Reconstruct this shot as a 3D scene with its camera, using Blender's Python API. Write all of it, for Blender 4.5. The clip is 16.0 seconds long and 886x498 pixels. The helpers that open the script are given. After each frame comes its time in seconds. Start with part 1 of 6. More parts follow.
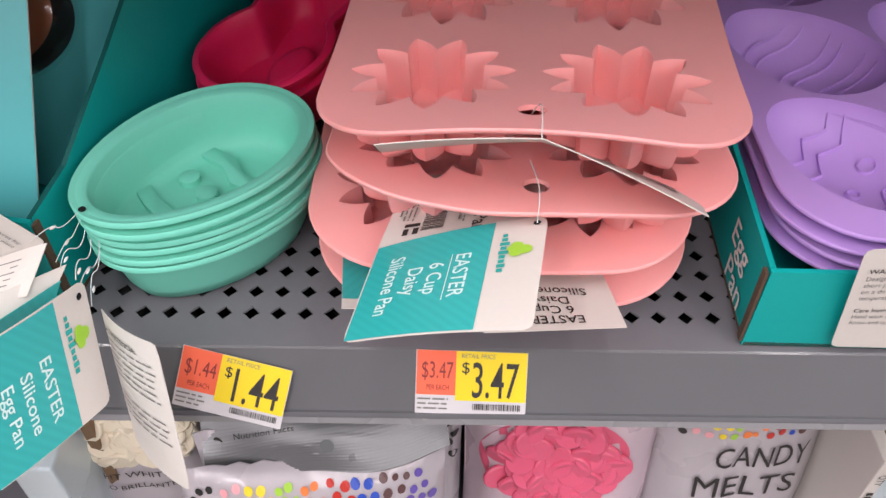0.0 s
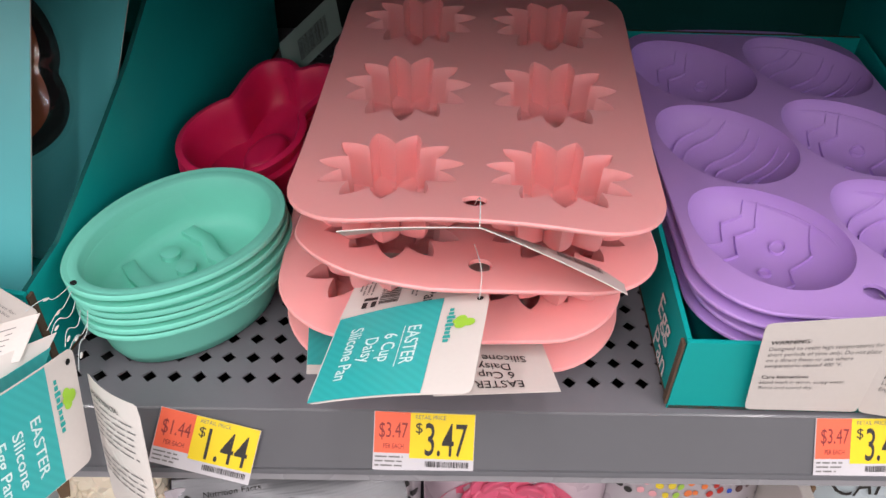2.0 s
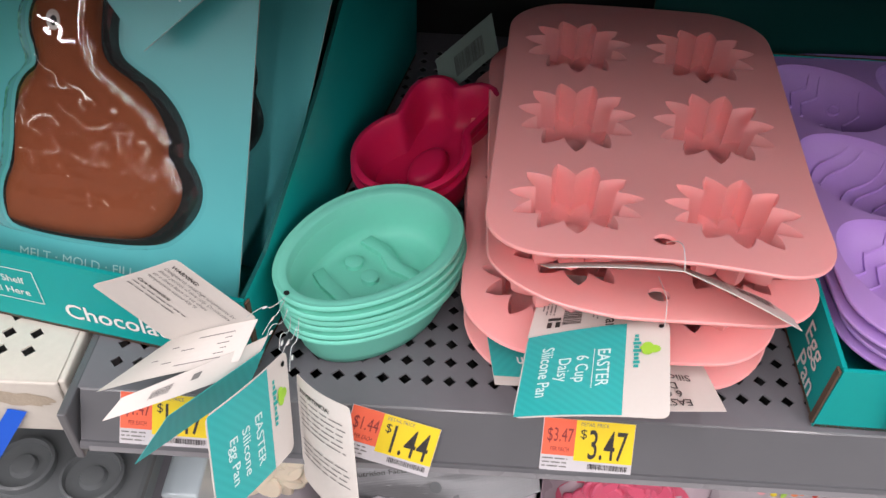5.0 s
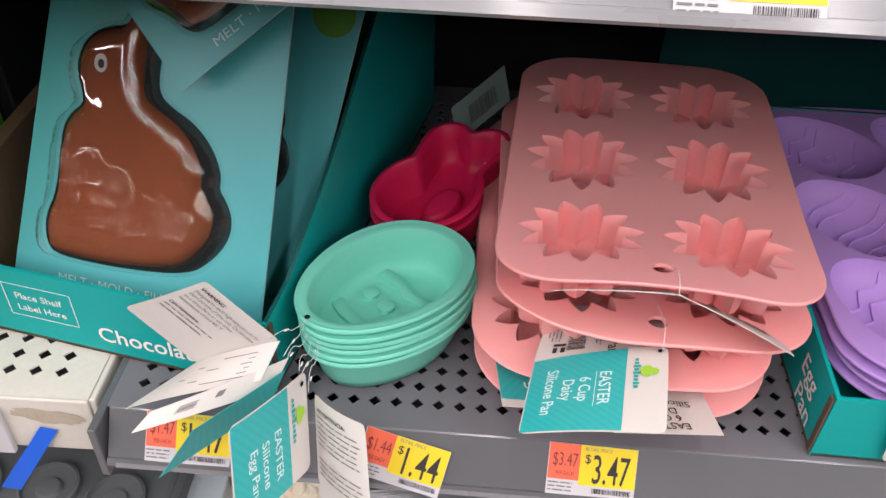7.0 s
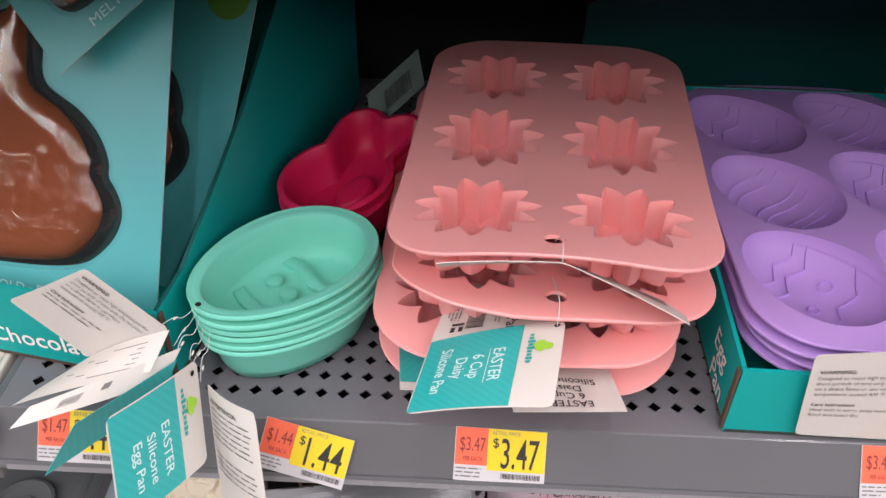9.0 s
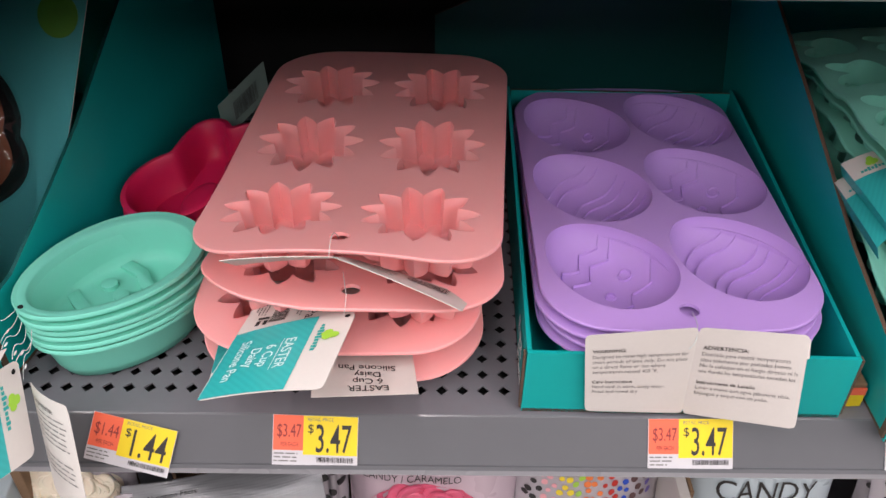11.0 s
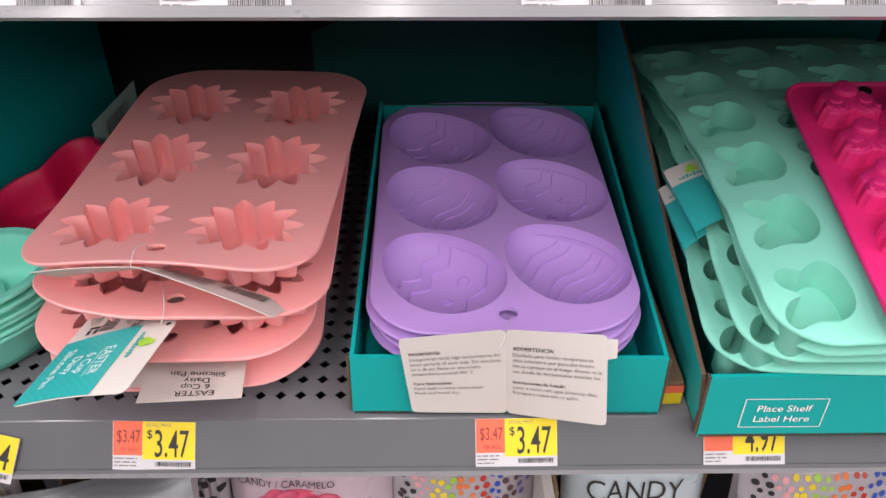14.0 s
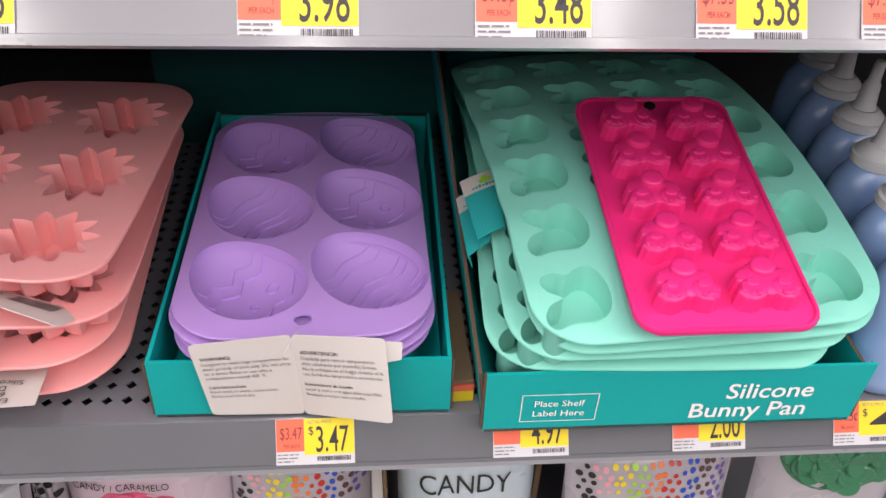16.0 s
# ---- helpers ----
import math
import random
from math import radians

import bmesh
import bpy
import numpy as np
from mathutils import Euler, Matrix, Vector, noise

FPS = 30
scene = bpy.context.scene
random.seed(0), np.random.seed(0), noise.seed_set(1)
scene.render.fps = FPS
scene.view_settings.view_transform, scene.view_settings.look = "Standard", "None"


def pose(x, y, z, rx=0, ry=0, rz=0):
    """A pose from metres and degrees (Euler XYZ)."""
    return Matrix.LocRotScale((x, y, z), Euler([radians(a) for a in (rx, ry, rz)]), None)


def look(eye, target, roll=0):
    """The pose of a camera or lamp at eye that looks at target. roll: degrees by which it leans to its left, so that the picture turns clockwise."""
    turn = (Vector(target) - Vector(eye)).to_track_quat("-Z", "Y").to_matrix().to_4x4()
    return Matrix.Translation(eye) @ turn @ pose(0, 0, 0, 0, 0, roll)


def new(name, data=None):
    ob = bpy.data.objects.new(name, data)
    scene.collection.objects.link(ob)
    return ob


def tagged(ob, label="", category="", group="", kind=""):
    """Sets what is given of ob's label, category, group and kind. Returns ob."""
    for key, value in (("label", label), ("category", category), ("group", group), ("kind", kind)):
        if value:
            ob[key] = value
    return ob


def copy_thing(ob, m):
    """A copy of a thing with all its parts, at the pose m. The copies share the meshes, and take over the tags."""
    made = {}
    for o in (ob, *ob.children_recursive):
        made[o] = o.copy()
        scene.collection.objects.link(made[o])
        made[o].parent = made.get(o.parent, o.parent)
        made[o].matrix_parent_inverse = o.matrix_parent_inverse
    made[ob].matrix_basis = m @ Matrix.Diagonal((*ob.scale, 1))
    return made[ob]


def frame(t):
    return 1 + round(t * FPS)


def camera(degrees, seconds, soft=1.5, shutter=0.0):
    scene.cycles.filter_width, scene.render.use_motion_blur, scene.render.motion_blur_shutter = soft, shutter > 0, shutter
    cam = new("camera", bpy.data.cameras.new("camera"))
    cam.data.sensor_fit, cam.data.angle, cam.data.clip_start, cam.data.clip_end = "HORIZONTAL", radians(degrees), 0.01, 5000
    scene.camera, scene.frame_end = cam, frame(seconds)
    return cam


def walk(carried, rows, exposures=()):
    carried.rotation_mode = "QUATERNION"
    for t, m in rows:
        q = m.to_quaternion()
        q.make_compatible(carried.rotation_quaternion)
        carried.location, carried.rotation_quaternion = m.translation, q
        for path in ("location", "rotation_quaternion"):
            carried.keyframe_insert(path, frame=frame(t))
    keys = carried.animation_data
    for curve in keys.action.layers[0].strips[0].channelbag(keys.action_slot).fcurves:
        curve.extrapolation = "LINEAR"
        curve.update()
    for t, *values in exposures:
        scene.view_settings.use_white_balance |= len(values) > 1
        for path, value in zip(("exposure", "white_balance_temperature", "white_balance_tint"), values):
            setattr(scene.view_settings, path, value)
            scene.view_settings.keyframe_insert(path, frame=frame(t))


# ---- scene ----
cam = camera(55.4, 16.0)
PATH = [
    (0, (0.015, 0.013, 1.322), (0.027, 1.411, -0.108), 0.0),
    (0.5, (0.025, 0.006, 1.33), (0.07, 1.435, -0.068), 1.2),
    (1, (0.033, -0.003, 1.341), (0.104, 1.462, -0.018), 1.9),
    (1.5, (0.033, -0.014, 1.348), (0.11, 1.464, 0.002), 2.0),
    (2, (0.023, -0.017, 1.359), (0.101, 1.482, 0.037), 2.1),
    (2.5, (0.0, -0.003, 1.373), (0.083, 1.468, 0.02), 2.5),
    (3, (-0.014, 0.01, 1.389), (0.07, 1.463, 0.018), 3.0),
    (3.5, (-0.019, 0.011, 1.395), (0.053, 1.449, 0.006), 3.0),
    (4, (-0.029, 0.002, 1.396), (0.013, 1.428, -0.005), 2.6),
    (4.5, (-0.049, -0.013, 1.399), (-0.015, 1.427, 0.012), 2.9),
    (5, (-0.057, -0.026, 1.409), (-0.062, 1.413, 0.02), 2.2),
    (7.3, (-0.052, -0.062, 1.415), (-0.113, 1.491, 0.156), 1.5),
    (7.5, (-0.045, -0.062, 1.411), (-0.113, 1.497, 0.16), 1.1),
    (8, (-0.033, -0.062, 1.407), (-0.092, 1.491, 0.147), 1.1),
    (8.5, (-0.021, -0.065, 1.396), (-0.053, 1.504, 0.155), 1.2),
    (9, (-0.001, -0.06, 1.391), (-0.02, 1.499, 0.138), 0.9),
    (9.5, (0.018, -0.059, 1.395), (0.061, 1.498, 0.141), 1.5),
    (11.8, (0.145, -0.104, 1.413), (0.191, 1.468, 0.178), 0.5),
    (12, (0.155, -0.104, 1.413), (0.204, 1.467, 0.176), 0.5),
    (12.5, (0.175, -0.107, 1.414), (0.207, 1.471, 0.185), 0.0),
    (13, (0.185, -0.108, 1.414), (0.209, 1.474, 0.19), -0.2),
    (13.5, (0.19, -0.109, 1.417), (0.233, 1.476, 0.198), 0.1),
    (14, (0.203, -0.114, 1.422), (0.267, 1.474, 0.207), 0.3),
    (14.5, (0.221, -0.117, 1.427), (0.311, 1.47, 0.213), 0.8),
    (15, (0.248, -0.124, 1.435), (0.375, 1.465, 0.227), 1.4),
    (15.5, (0.272, -0.133, 1.442), (0.432, 1.452, 0.233), 1.8),
    (16, (0.297, -0.139, 1.446), (0.504, 1.437, 0.232), 2.9),
]
walk(cam, [(t, look(eye, target, roll)) for t, eye, target, roll in PATH])

# ---- light: store ceiling strips over the aisle ----
world = bpy.data.worlds.new("store_air")
scene.world = world
world.use_nodes = True
world.node_tree.nodes["Background"].inputs[0].default_value = (0.80, 0.88, 1.0, 1)
world.node_tree.nodes["Background"].inputs[1].default_value = 0.03


def strip_light(x, y, z, sx, sy, watts, tint=(1.0, 0.915, 0.93)):
    lamp = bpy.data.lights.new("ceiling_strip", "AREA")
    lamp.shape, lamp.size, lamp.size_y, lamp.energy, lamp.color = "RECTANGLE", sx, sy, watts, tint
    ob = new("ceiling_strip", lamp)
    ob.matrix_world = pose(x, y, z)
    return ob


for k in range(11):
    strip_light(-6.75 + 1.35 * k, -2.5, 3.92, 0.14, 6.2, 101)
for far_x in (-8.1, -9.45):
    strip_light(far_x, -6.0, 3.92, 0.06, 9.8, 26)


# ---- materials ----
def mat(name, color, rough=0.5, metal=0.0, grain=0.0, scale=40.0, blotch=0.0, bump=0.0, bump_scale=400.0, sss=0.0, coat=0.0,
        sss_radius=(0.004, 0.002, 0.0015), spec=0.5, glow=0.0):
    m = bpy.data.materials.new(name)
    m.use_nodes = True
    nt = m.node_tree
    b = nt.nodes["Principled BSDF"]
    b.inputs["Base Color"].default_value = (*color, 1)
    b.inputs["Roughness"].default_value = rough
    b.inputs["Metallic"].default_value = metal
    b.inputs["Specular IOR Level"].default_value = spec
    if sss:
        b.inputs["Subsurface Weight"].default_value = sss
        b.inputs["Subsurface Radius"].default_value = sss_radius
        b.inputs["Subsurface Scale"].default_value = 1.0
    if coat:
        b.inputs["Coat Weight"].default_value = coat
        b.inputs["Coat Roughness"].default_value = 0.12
    tc = nt.nodes.new("ShaderNodeTexCoord")
    if grain or blotch:
        fine = nt.nodes.new("ShaderNodeTexNoise")
        fine.inputs["Scale"].default_value, fine.inputs["Detail"].default_value = scale * 12, 4
        wide = nt.nodes.new("ShaderNodeTexNoise")
        wide.inputs["Scale"].default_value, wide.inputs["Detail"].default_value = scale, 3
        for n in (fine, wide):
            nt.links.new(tc.outputs["Object"], n.inputs["Vector"])
        hsv = nt.nodes.new("ShaderNodeHueSaturation")
        hsv.inputs["Color"].default_value = (*color, 1)
        m1 = nt.nodes.new("ShaderNodeMath")
        m1.operation = "MULTIPLY_ADD"
        m1.inputs[1].default_value, m1.inputs[2].default_value = grain, 1 - grain / 2
        m2 = nt.nodes.new("ShaderNodeMath")
        m2.operation = "MULTIPLY_ADD"
        m2.inputs[1].default_value, m2.inputs[2].default_value = blotch, 1 - blotch / 2
        m3 = nt.nodes.new("ShaderNodeMath")
        m3.operation = "MULTIPLY"
        nt.links.new(fine.outputs["Fac"], m1.inputs[0])
        nt.links.new(wide.outputs["Fac"], m2.inputs[0])
        nt.links.new(m1.outputs[0], m3.inputs[0])
        nt.links.new(m2.outputs[0], m3.inputs[1])
        nt.links.new(m3.outputs[0], hsv.inputs["Value"])
        nt.links.new(hsv.outputs["Color"], b.inputs["Base Color"])
        r = nt.nodes.new("ShaderNodeMath")
        r.operation = "MULTIPLY_ADD"
        r.inputs[1].default_value, r.inputs[2].default_value = 0.18, rough - 0.09
        nt.links.new(wide.outputs["Fac"], r.inputs[0])
        nt.links.new(r.outputs[0], b.inputs["Roughness"])
    if bump:
        bn = nt.nodes.new("ShaderNodeTexNoise")
        bn.inputs["Scale"].default_value, bn.inputs["Detail"].default_value = bump_scale, 3
        nt.links.new(tc.outputs["Object"], bn.inputs["Vector"])
        bp = nt.nodes.new("ShaderNodeBump")
        bp.inputs["Strength"].default_value, bp.inputs["Distance"].default_value = bump, 0.001
        nt.links.new(bn.outputs["Fac"], bp.inputs["Height"])
        nt.links.new(bp.outputs["Normal"], b.inputs["Normal"])
    if glow:
        # thin soft rubber lets some light through
        through_light, mix = nt.nodes.new("ShaderNodeBsdfTranslucent"), nt.nodes.new("ShaderNodeMixShader")
        through_light.inputs["Color"].default_value = (*color, 1)
        mix.inputs[0].default_value = glow
        nt.links.new(b.outputs[0], mix.inputs[1])
        nt.links.new(through_light.outputs[0], mix.inputs[2])
        nt.links.new(mix.outputs[0], nt.nodes["Material Output"].inputs["Surface"])
    return m


def hatched(name, color, dark, step=0.0016):
    """Printed teal card with fine slanting lines."""
    m = mat(name, color, 0.34, grain=0.05, scale=30)
    nt = m.node_tree
    b = nt.nodes["Principled BSDF"]
    tc = nt.nodes.new("ShaderNodeTexCoord")
    w = nt.nodes.new("ShaderNodeTexWave")
    w.bands_direction = "DIAGONAL"
    w.inputs["Scale"].default_value = 0.18 / step
    nt.links.new(tc.outputs["UV"], w.inputs["Vector"])
    mix = nt.nodes.new("ShaderNodeMix")
    mix.data_type = "RGBA"
    mix.inputs[6].default_value, mix.inputs[7].default_value = (*color, 1), (*dark, 1)
    nt.links.new(w.outputs["Fac"], mix.inputs[0])
    nt.links.new(mix.outputs[2], b.inputs["Base Color"])
    return m


M_PINK = mat("pink_silicone", (0.99, 0.435, 0.43), 0.52, grain=0.03, scale=25, blotch=0.05, bump=0.05, bump_scale=900, sss=0.14, sss_radius=(0.007, 0.002, 0.0015), spec=0.35, glow=0.12)
M_PURPLE = mat("purple_silicone", (0.47, 0.285, 0.68), 0.5, grain=0.03, scale=25, blotch=0.06, bump=0.05, bump_scale=900, sss=0.06, sss_radius=(0.001, 0.0008, 0.0015), spec=0.35)
M_MINT = mat("mint_silicone", (0.225, 0.64, 0.51), 0.5, grain=0.03, scale=25, blotch=0.05, bump=0.05, bump_scale=900, spec=0.35, glow=0.02)
M_BOWL = mat("green_silicone", (0.19, 0.66, 0.52), 0.5, grain=0.03, scale=25, blotch=0.05, bump=0.05, bump_scale=900, spec=0.35, glow=0.06)
M_MAGENTA = mat("magenta_silicone", (0.80, 0.026, 0.21), 0.42, grain=0.03, scale=25, blotch=0.06, bump=0.05, bump_scale=900, sss=0.12, sss_radius=(0.004, 0.001, 0.001), spec=0.4)
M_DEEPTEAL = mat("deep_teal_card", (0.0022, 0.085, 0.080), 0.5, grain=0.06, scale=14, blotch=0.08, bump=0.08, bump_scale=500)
# darker copy of the magenta; the shade behind the green moulds is in its colour
M_SHADEMAGENTA = mat("shaded_magenta_silicone", (0.60, 0.012, 0.085), 0.45, grain=0.03, scale=25, blotch=0.06, bump=0.05, bump_scale=900, sss=0.1, sss_radius=(0.004, 0.001, 0.001), spec=0.35)
M_TEAL = mat("teal_printed_card", (0.003, 0.35, 0.335), 0.5, grain=0.06, scale=14, blotch=0.08, bump=0.08, bump_scale=500, spec=0.25)
M_TEALTAG = hatched("teal_tag_print", (0.032, 0.40, 0.395), (0.027, 0.37, 0.365))
M_TEALCARD = hatched("teal_blister_card", (0.088, 0.42, 0.44), (0.076, 0.39, 0.41), 0.002)
M_BROWN = mat("raw_corrugated_edge", (0.095, 0.06, 0.038), 0.9, grain=0.5, scale=90, blotch=0.4, bump=0.8, bump_scale=900)
M_PAPER = mat("white_card", (0.61, 0.575, 0.54), 0.6, grain=0.05, scale=40, blotch=0.05, bump=0.05)
M_WHITE = mat("white_print", (0.82, 0.84, 0.82), 0.55)
M_TAGTEXT = mat("pale_print", (0.58, 0.78, 0.77), 0.55)
M_INK = mat("black_print", (0.025, 0.023, 0.022), 0.55)
M_GREYINK = mat("grey_print", (0.17, 0.165, 0.16), 0.6)
M_GREEN = mat("lime_print", (0.33, 0.60, 0.05), 0.5)
M_PALETEAL = mat("pale_teal_print", (0.48, 0.74, 0.73), 0.5)
# pale green card with the shade it stands in put into the colour
M_SHADETAG = mat("shaded_green_card", (0.13, 0.18, 0.16), 0.6, grain=0.05, scale=30)
M_TEALINK = mat("teal_print", (0.02, 0.36, 0.33), 0.5)
M_YELLOW = mat("yellow_label", (0.74, 0.57, 0.015), 0.45, grain=0.04, scale=60, blotch=0.08)
M_RED = mat("orange_red_label", (0.76, 0.13, 0.065), 0.45, grain=0.05, scale=60, blotch=0.1)
M_LABEL = mat("label_paper", (0.52, 0.51, 0.53), 0.55, grain=0.05, scale=60, blotch=0.06)
M_SHELF = mat("grey_painted_steel", (0.150, 0.150, 0.166), 0.42, grain=0.10, scale=12, blotch=0.14, bump=0.12, bump_scale=1500)
M_RAIL = mat("grey_price_rail", (0.105, 0.108, 0.117), 0.36, grain=0.06, scale=8, blotch=0.12, bump=0.03, bump_scale=120, coat=0.35)
# paler copy of the rail grey; reflected ceiling light is put into the colour
M_RAILLIT = mat("lit_grey_price_rail", (0.20, 0.20, 0.21), 0.30, grain=0.06, scale=8, blotch=0.12, bump=0.03, bump_scale=120, coat=0.5)
M_CLEAR_EDGE = mat("milky_plastic_edge", (0.19, 0.19, 0.20), 0.3, coat=0.5, grain=0.05, scale=20)
M_WSHELF = mat("worn_white_paint", (0.60, 0.57, 0.51), 0.5, grain=0.12, scale=18, blotch=0.2, bump=0.25, bump_scale=300)
M_BARE = mat("chipped_primer", (0.42, 0.36, 0.28), 0.7, grain=0.3, scale=60, blotch=0.4, bump=0.5, bump_scale=500)
# near black: the shade behind the goods and under the deck is in this colour
M_DARK = mat("shade_black", (0.012, 0.013, 0.014), 0.7, grain=0.2, scale=8)
# about half the shelf grey's value; covers the whole upper deck
M_DARKDECK = mat("dark_deck_grey", (0.07, 0.07, 0.075), 0.5, grain=0.1, scale=10)
M_NYLON = mat("clear_nylon", (0.55, 0.58, 0.57), 0.25, sss=0.3)
M_CHOC = mat("chocolate_print", (0.235, 0.072, 0.032), 0.7, grain=0.15, scale=30, blotch=0.3, bump=0.1, bump_scale=80, spec=0.1)
# near black for shade: the gap round the sweets and inside small holes
M_GAPSHADE = mat("gap_shade_black", (0.014, 0.015, 0.015), 0.5, spec=0.1)
M_BLUE = mat("blue_bottle_plastic", (0.27, 0.41, 0.70), 0.22, grain=0.03, scale=20, blotch=0.06, coat=0.4)
M_NOZZLE = mat("white_cap_plastic", (0.72, 0.73, 0.74), 0.35, grain=0.03, scale=40)
M_ORANGE = mat("orange_print", (0.55, 0.27, 0.07), 0.35, grain=0.1, scale=60)
M_BLUETAPE = mat("blue_tape", (0.005, 0.10, 0.62), 0.45, grain=0.1, scale=60)
M_LIMEPACK = mat("lime_green_wrapper", (0.10, 0.55, 0.03), 0.35, blotch=0.2, scale=10, grain=0.05)
M_FLOOR = mat("polished_floor", (0.30, 0.28, 0.26), 0.3, grain=0.06, scale=1.5, blotch=0.1)
M_CEIL = mat("ceiling_paint", (0.10, 0.10, 0.105), 0.8, grain=0.05, scale=2)
M_AISLE = mat("aisle_goods", (0.16, 0.14, 0.13), 0.6, grain=0.2, scale=3, blotch=0.5)
M_MELT = mat("pink_candy", (0.68, 0.11, 0.20), 0.4, grain=0.08, scale=60, blotch=0.1, sss=0.1)
M_CREAM = mat("white_candy", (0.78, 0.70, 0.55), 0.4, grain=0.05, scale=60, sss=0.1)
M_CANDYGREEN = mat("green_candy", (0.05, 0.20, 0.10), 0.3, grain=0.1, scale=60)
M_BAG = mat("white_film_bag", (0.42, 0.39, 0.42), 0.28, grain=0.03, scale=15, blotch=0.06, bump=0.25, bump_scale=60, coat=0.5)
M_BAGPINK = mat("pale_pink_film_bag", (0.56, 0.44, 0.50), 0.28, grain=0.03, scale=15, blotch=0.06, bump=0.25, bump_scale=60, coat=0.5)
M_BAGBLUE = mat("pale_blue_film_bag", (0.50, 0.59, 0.63), 0.28, grain=0.03, scale=15, blotch=0.06, bump=0.25, bump_scale=60, coat=0.5)
M_SILVER = mat("silver_film", (0.18, 0.185, 0.195), 0.3, metal=0.35, grain=0.05, scale=30, blotch=0.1, bump=0.3, bump_scale=50)
M_KRAFT = mat("kraft_card", (0.20, 0.125, 0.07), 0.85, grain=0.2, scale=30, blotch=0.2, bump=0.3)
M_GREYTRAY = mat("dark_grey_plastic", (0.10, 0.11, 0.115), 0.35, grain=0.08, scale=20, blotch=0.1)

m = bpy.data.materials.new("clear_blister")
m.use_nodes = True
nt = m.node_tree
nt.nodes.remove(nt.nodes["Principled BSDF"])
_clear, _shine, _mix = nt.nodes.new("ShaderNodeBsdfTransparent"), nt.nodes.new("ShaderNodeBsdfGlossy"), nt.nodes.new("ShaderNodeMixShader")
_shine.inputs["Roughness"].default_value = 0.015
_clear.inputs["Color"].default_value = (0.93, 0.94, 0.94, 1)
_edge = nt.nodes.new("ShaderNodeFresnel")
_edge.inputs["IOR"].default_value = 1.75
_n = nt.nodes.new("ShaderNodeTexNoise")
_n.inputs["Scale"].default_value, _n.inputs["Detail"].default_value = 60, 1.0
_tc = nt.nodes.new("ShaderNodeTexCoord")
nt.links.new(_tc.outputs["Object"], _n.inputs["Vector"])
_p = nt.nodes.new("ShaderNodeBump")
_p.inputs["Strength"].default_value, _p.inputs["Distance"].default_value = 0.22, 0.004
_split, _low, _crinkle = nt.nodes.new("ShaderNodeSeparateXYZ"), nt.nodes.new("ShaderNodeMapRange"), nt.nodes.new("ShaderNodeMath")
_low.inputs["From Min"].default_value, _low.inputs["From Max"].default_value = 0.135, 0.095
_low.inputs["To Min"].default_value, _low.inputs["To Max"].default_value = 0.20, 1.0
_crinkle.operation = "MULTIPLY"
nt.links.new(_tc.outputs["Object"], _split.inputs[0])
nt.links.new(_split.outputs["Y"], _low.inputs["Value"])
nt.links.new(_n.outputs["Fac"], _crinkle.inputs[0])
nt.links.new(_low.outputs["Result"], _crinkle.inputs[1])
nt.links.new(_crinkle.outputs[0], _p.inputs["Height"])
nt.links.new(_p.outputs["Normal"], _shine.inputs["Normal"])
nt.links.new(_p.outputs["Normal"], _edge.inputs["Normal"])
nt.links.new(_edge.outputs["Fac"], _mix.inputs[0])
nt.links.new(_clear.outputs[0], _mix.inputs[1])
nt.links.new(_shine.outputs[0], _mix.inputs[2])
nt.links.new(_mix.outputs[0], nt.nodes["Material Output"].inputs["Surface"])
M_BLISTER = m
M_STICKER = mat("green_sticker", (0.13, 0.34, 0.05), 0.45, grain=0.05, scale=30, blotch=0.08)


# ---- building helpers ----
def thing(name, at=None, label="", category="", group="", kind=""):
    ob = new(name)
    ob.empty_display_size = 0.02
    if at is not None:
        ob.matrix_basis = at
    return tagged(ob, label, category, group, kind)


def link_mesh(name, verts, faces, materials, parent=None, label="", smooth=False, slots=None, uvs=None):
    me = bpy.data.meshes.new(name)
    me.from_pydata([tuple(v) for v in verts], [], faces)
    for mm in (materials if isinstance(materials, (list, tuple)) else [materials]):
        me.materials.append(mm)
    if slots is not None:
        me.polygons.foreach_set("material_index", slots)
    if smooth:
        me.polygons.foreach_set("use_smooth", [True] * len(me.polygons))
    if uvs is not None:
        layer = me.uv_layers.new(name="UVMap")
        for loop in me.loops:
            layer.data[loop.index].uv = uvs[loop.vertex_index]
    me.validate()
    me.update()
    ob = new(name, me)
    if parent is not None:
        ob.parent = parent
    if label:
        tagged(ob, label)
    return ob


def part(name, bm, material, parent, label="", smooth=False):
    me = bpy.data.meshes.new(name)
    bm.to_mesh(me)
    bm.free()
    for mm in (material if isinstance(material, (list, tuple)) else [material]):
        me.materials.append(mm)
    if smooth:
        me.polygons.foreach_set("use_smooth", [True] * len(me.polygons))
    ob = new(name, me)
    ob.parent = parent
    if label:
        tagged(ob, label)
    return ob


def crease(ob, degrees):
    """Smooth shading with sharp edges past an angle."""
    me = ob.data
    me.polygons.foreach_set("use_smooth", [True] * len(me.polygons))
    me.set_sharp_from_angle(angle=radians(degrees))
    return ob


def box_bm(x0, x1, y0, y1, z0, z1, bevel=0.0, seg=2):
    bm = bmesh.new()
    bmesh.ops.create_cube(bm, size=1)
    for v in bm.verts:
        v.co = Vector(((x0 + x1) / 2 + v.co.x * (x1 - x0), (y0 + y1) / 2 + v.co.y * (y1 - y0), (z0 + z1) / 2 + v.co.z * (z1 - z0)))
    if bevel:
        bmesh.ops.bevel(bm, geom=bm.edges[:], offset=bevel, segments=seg, affect="EDGES", profile=0.5)
    return bm


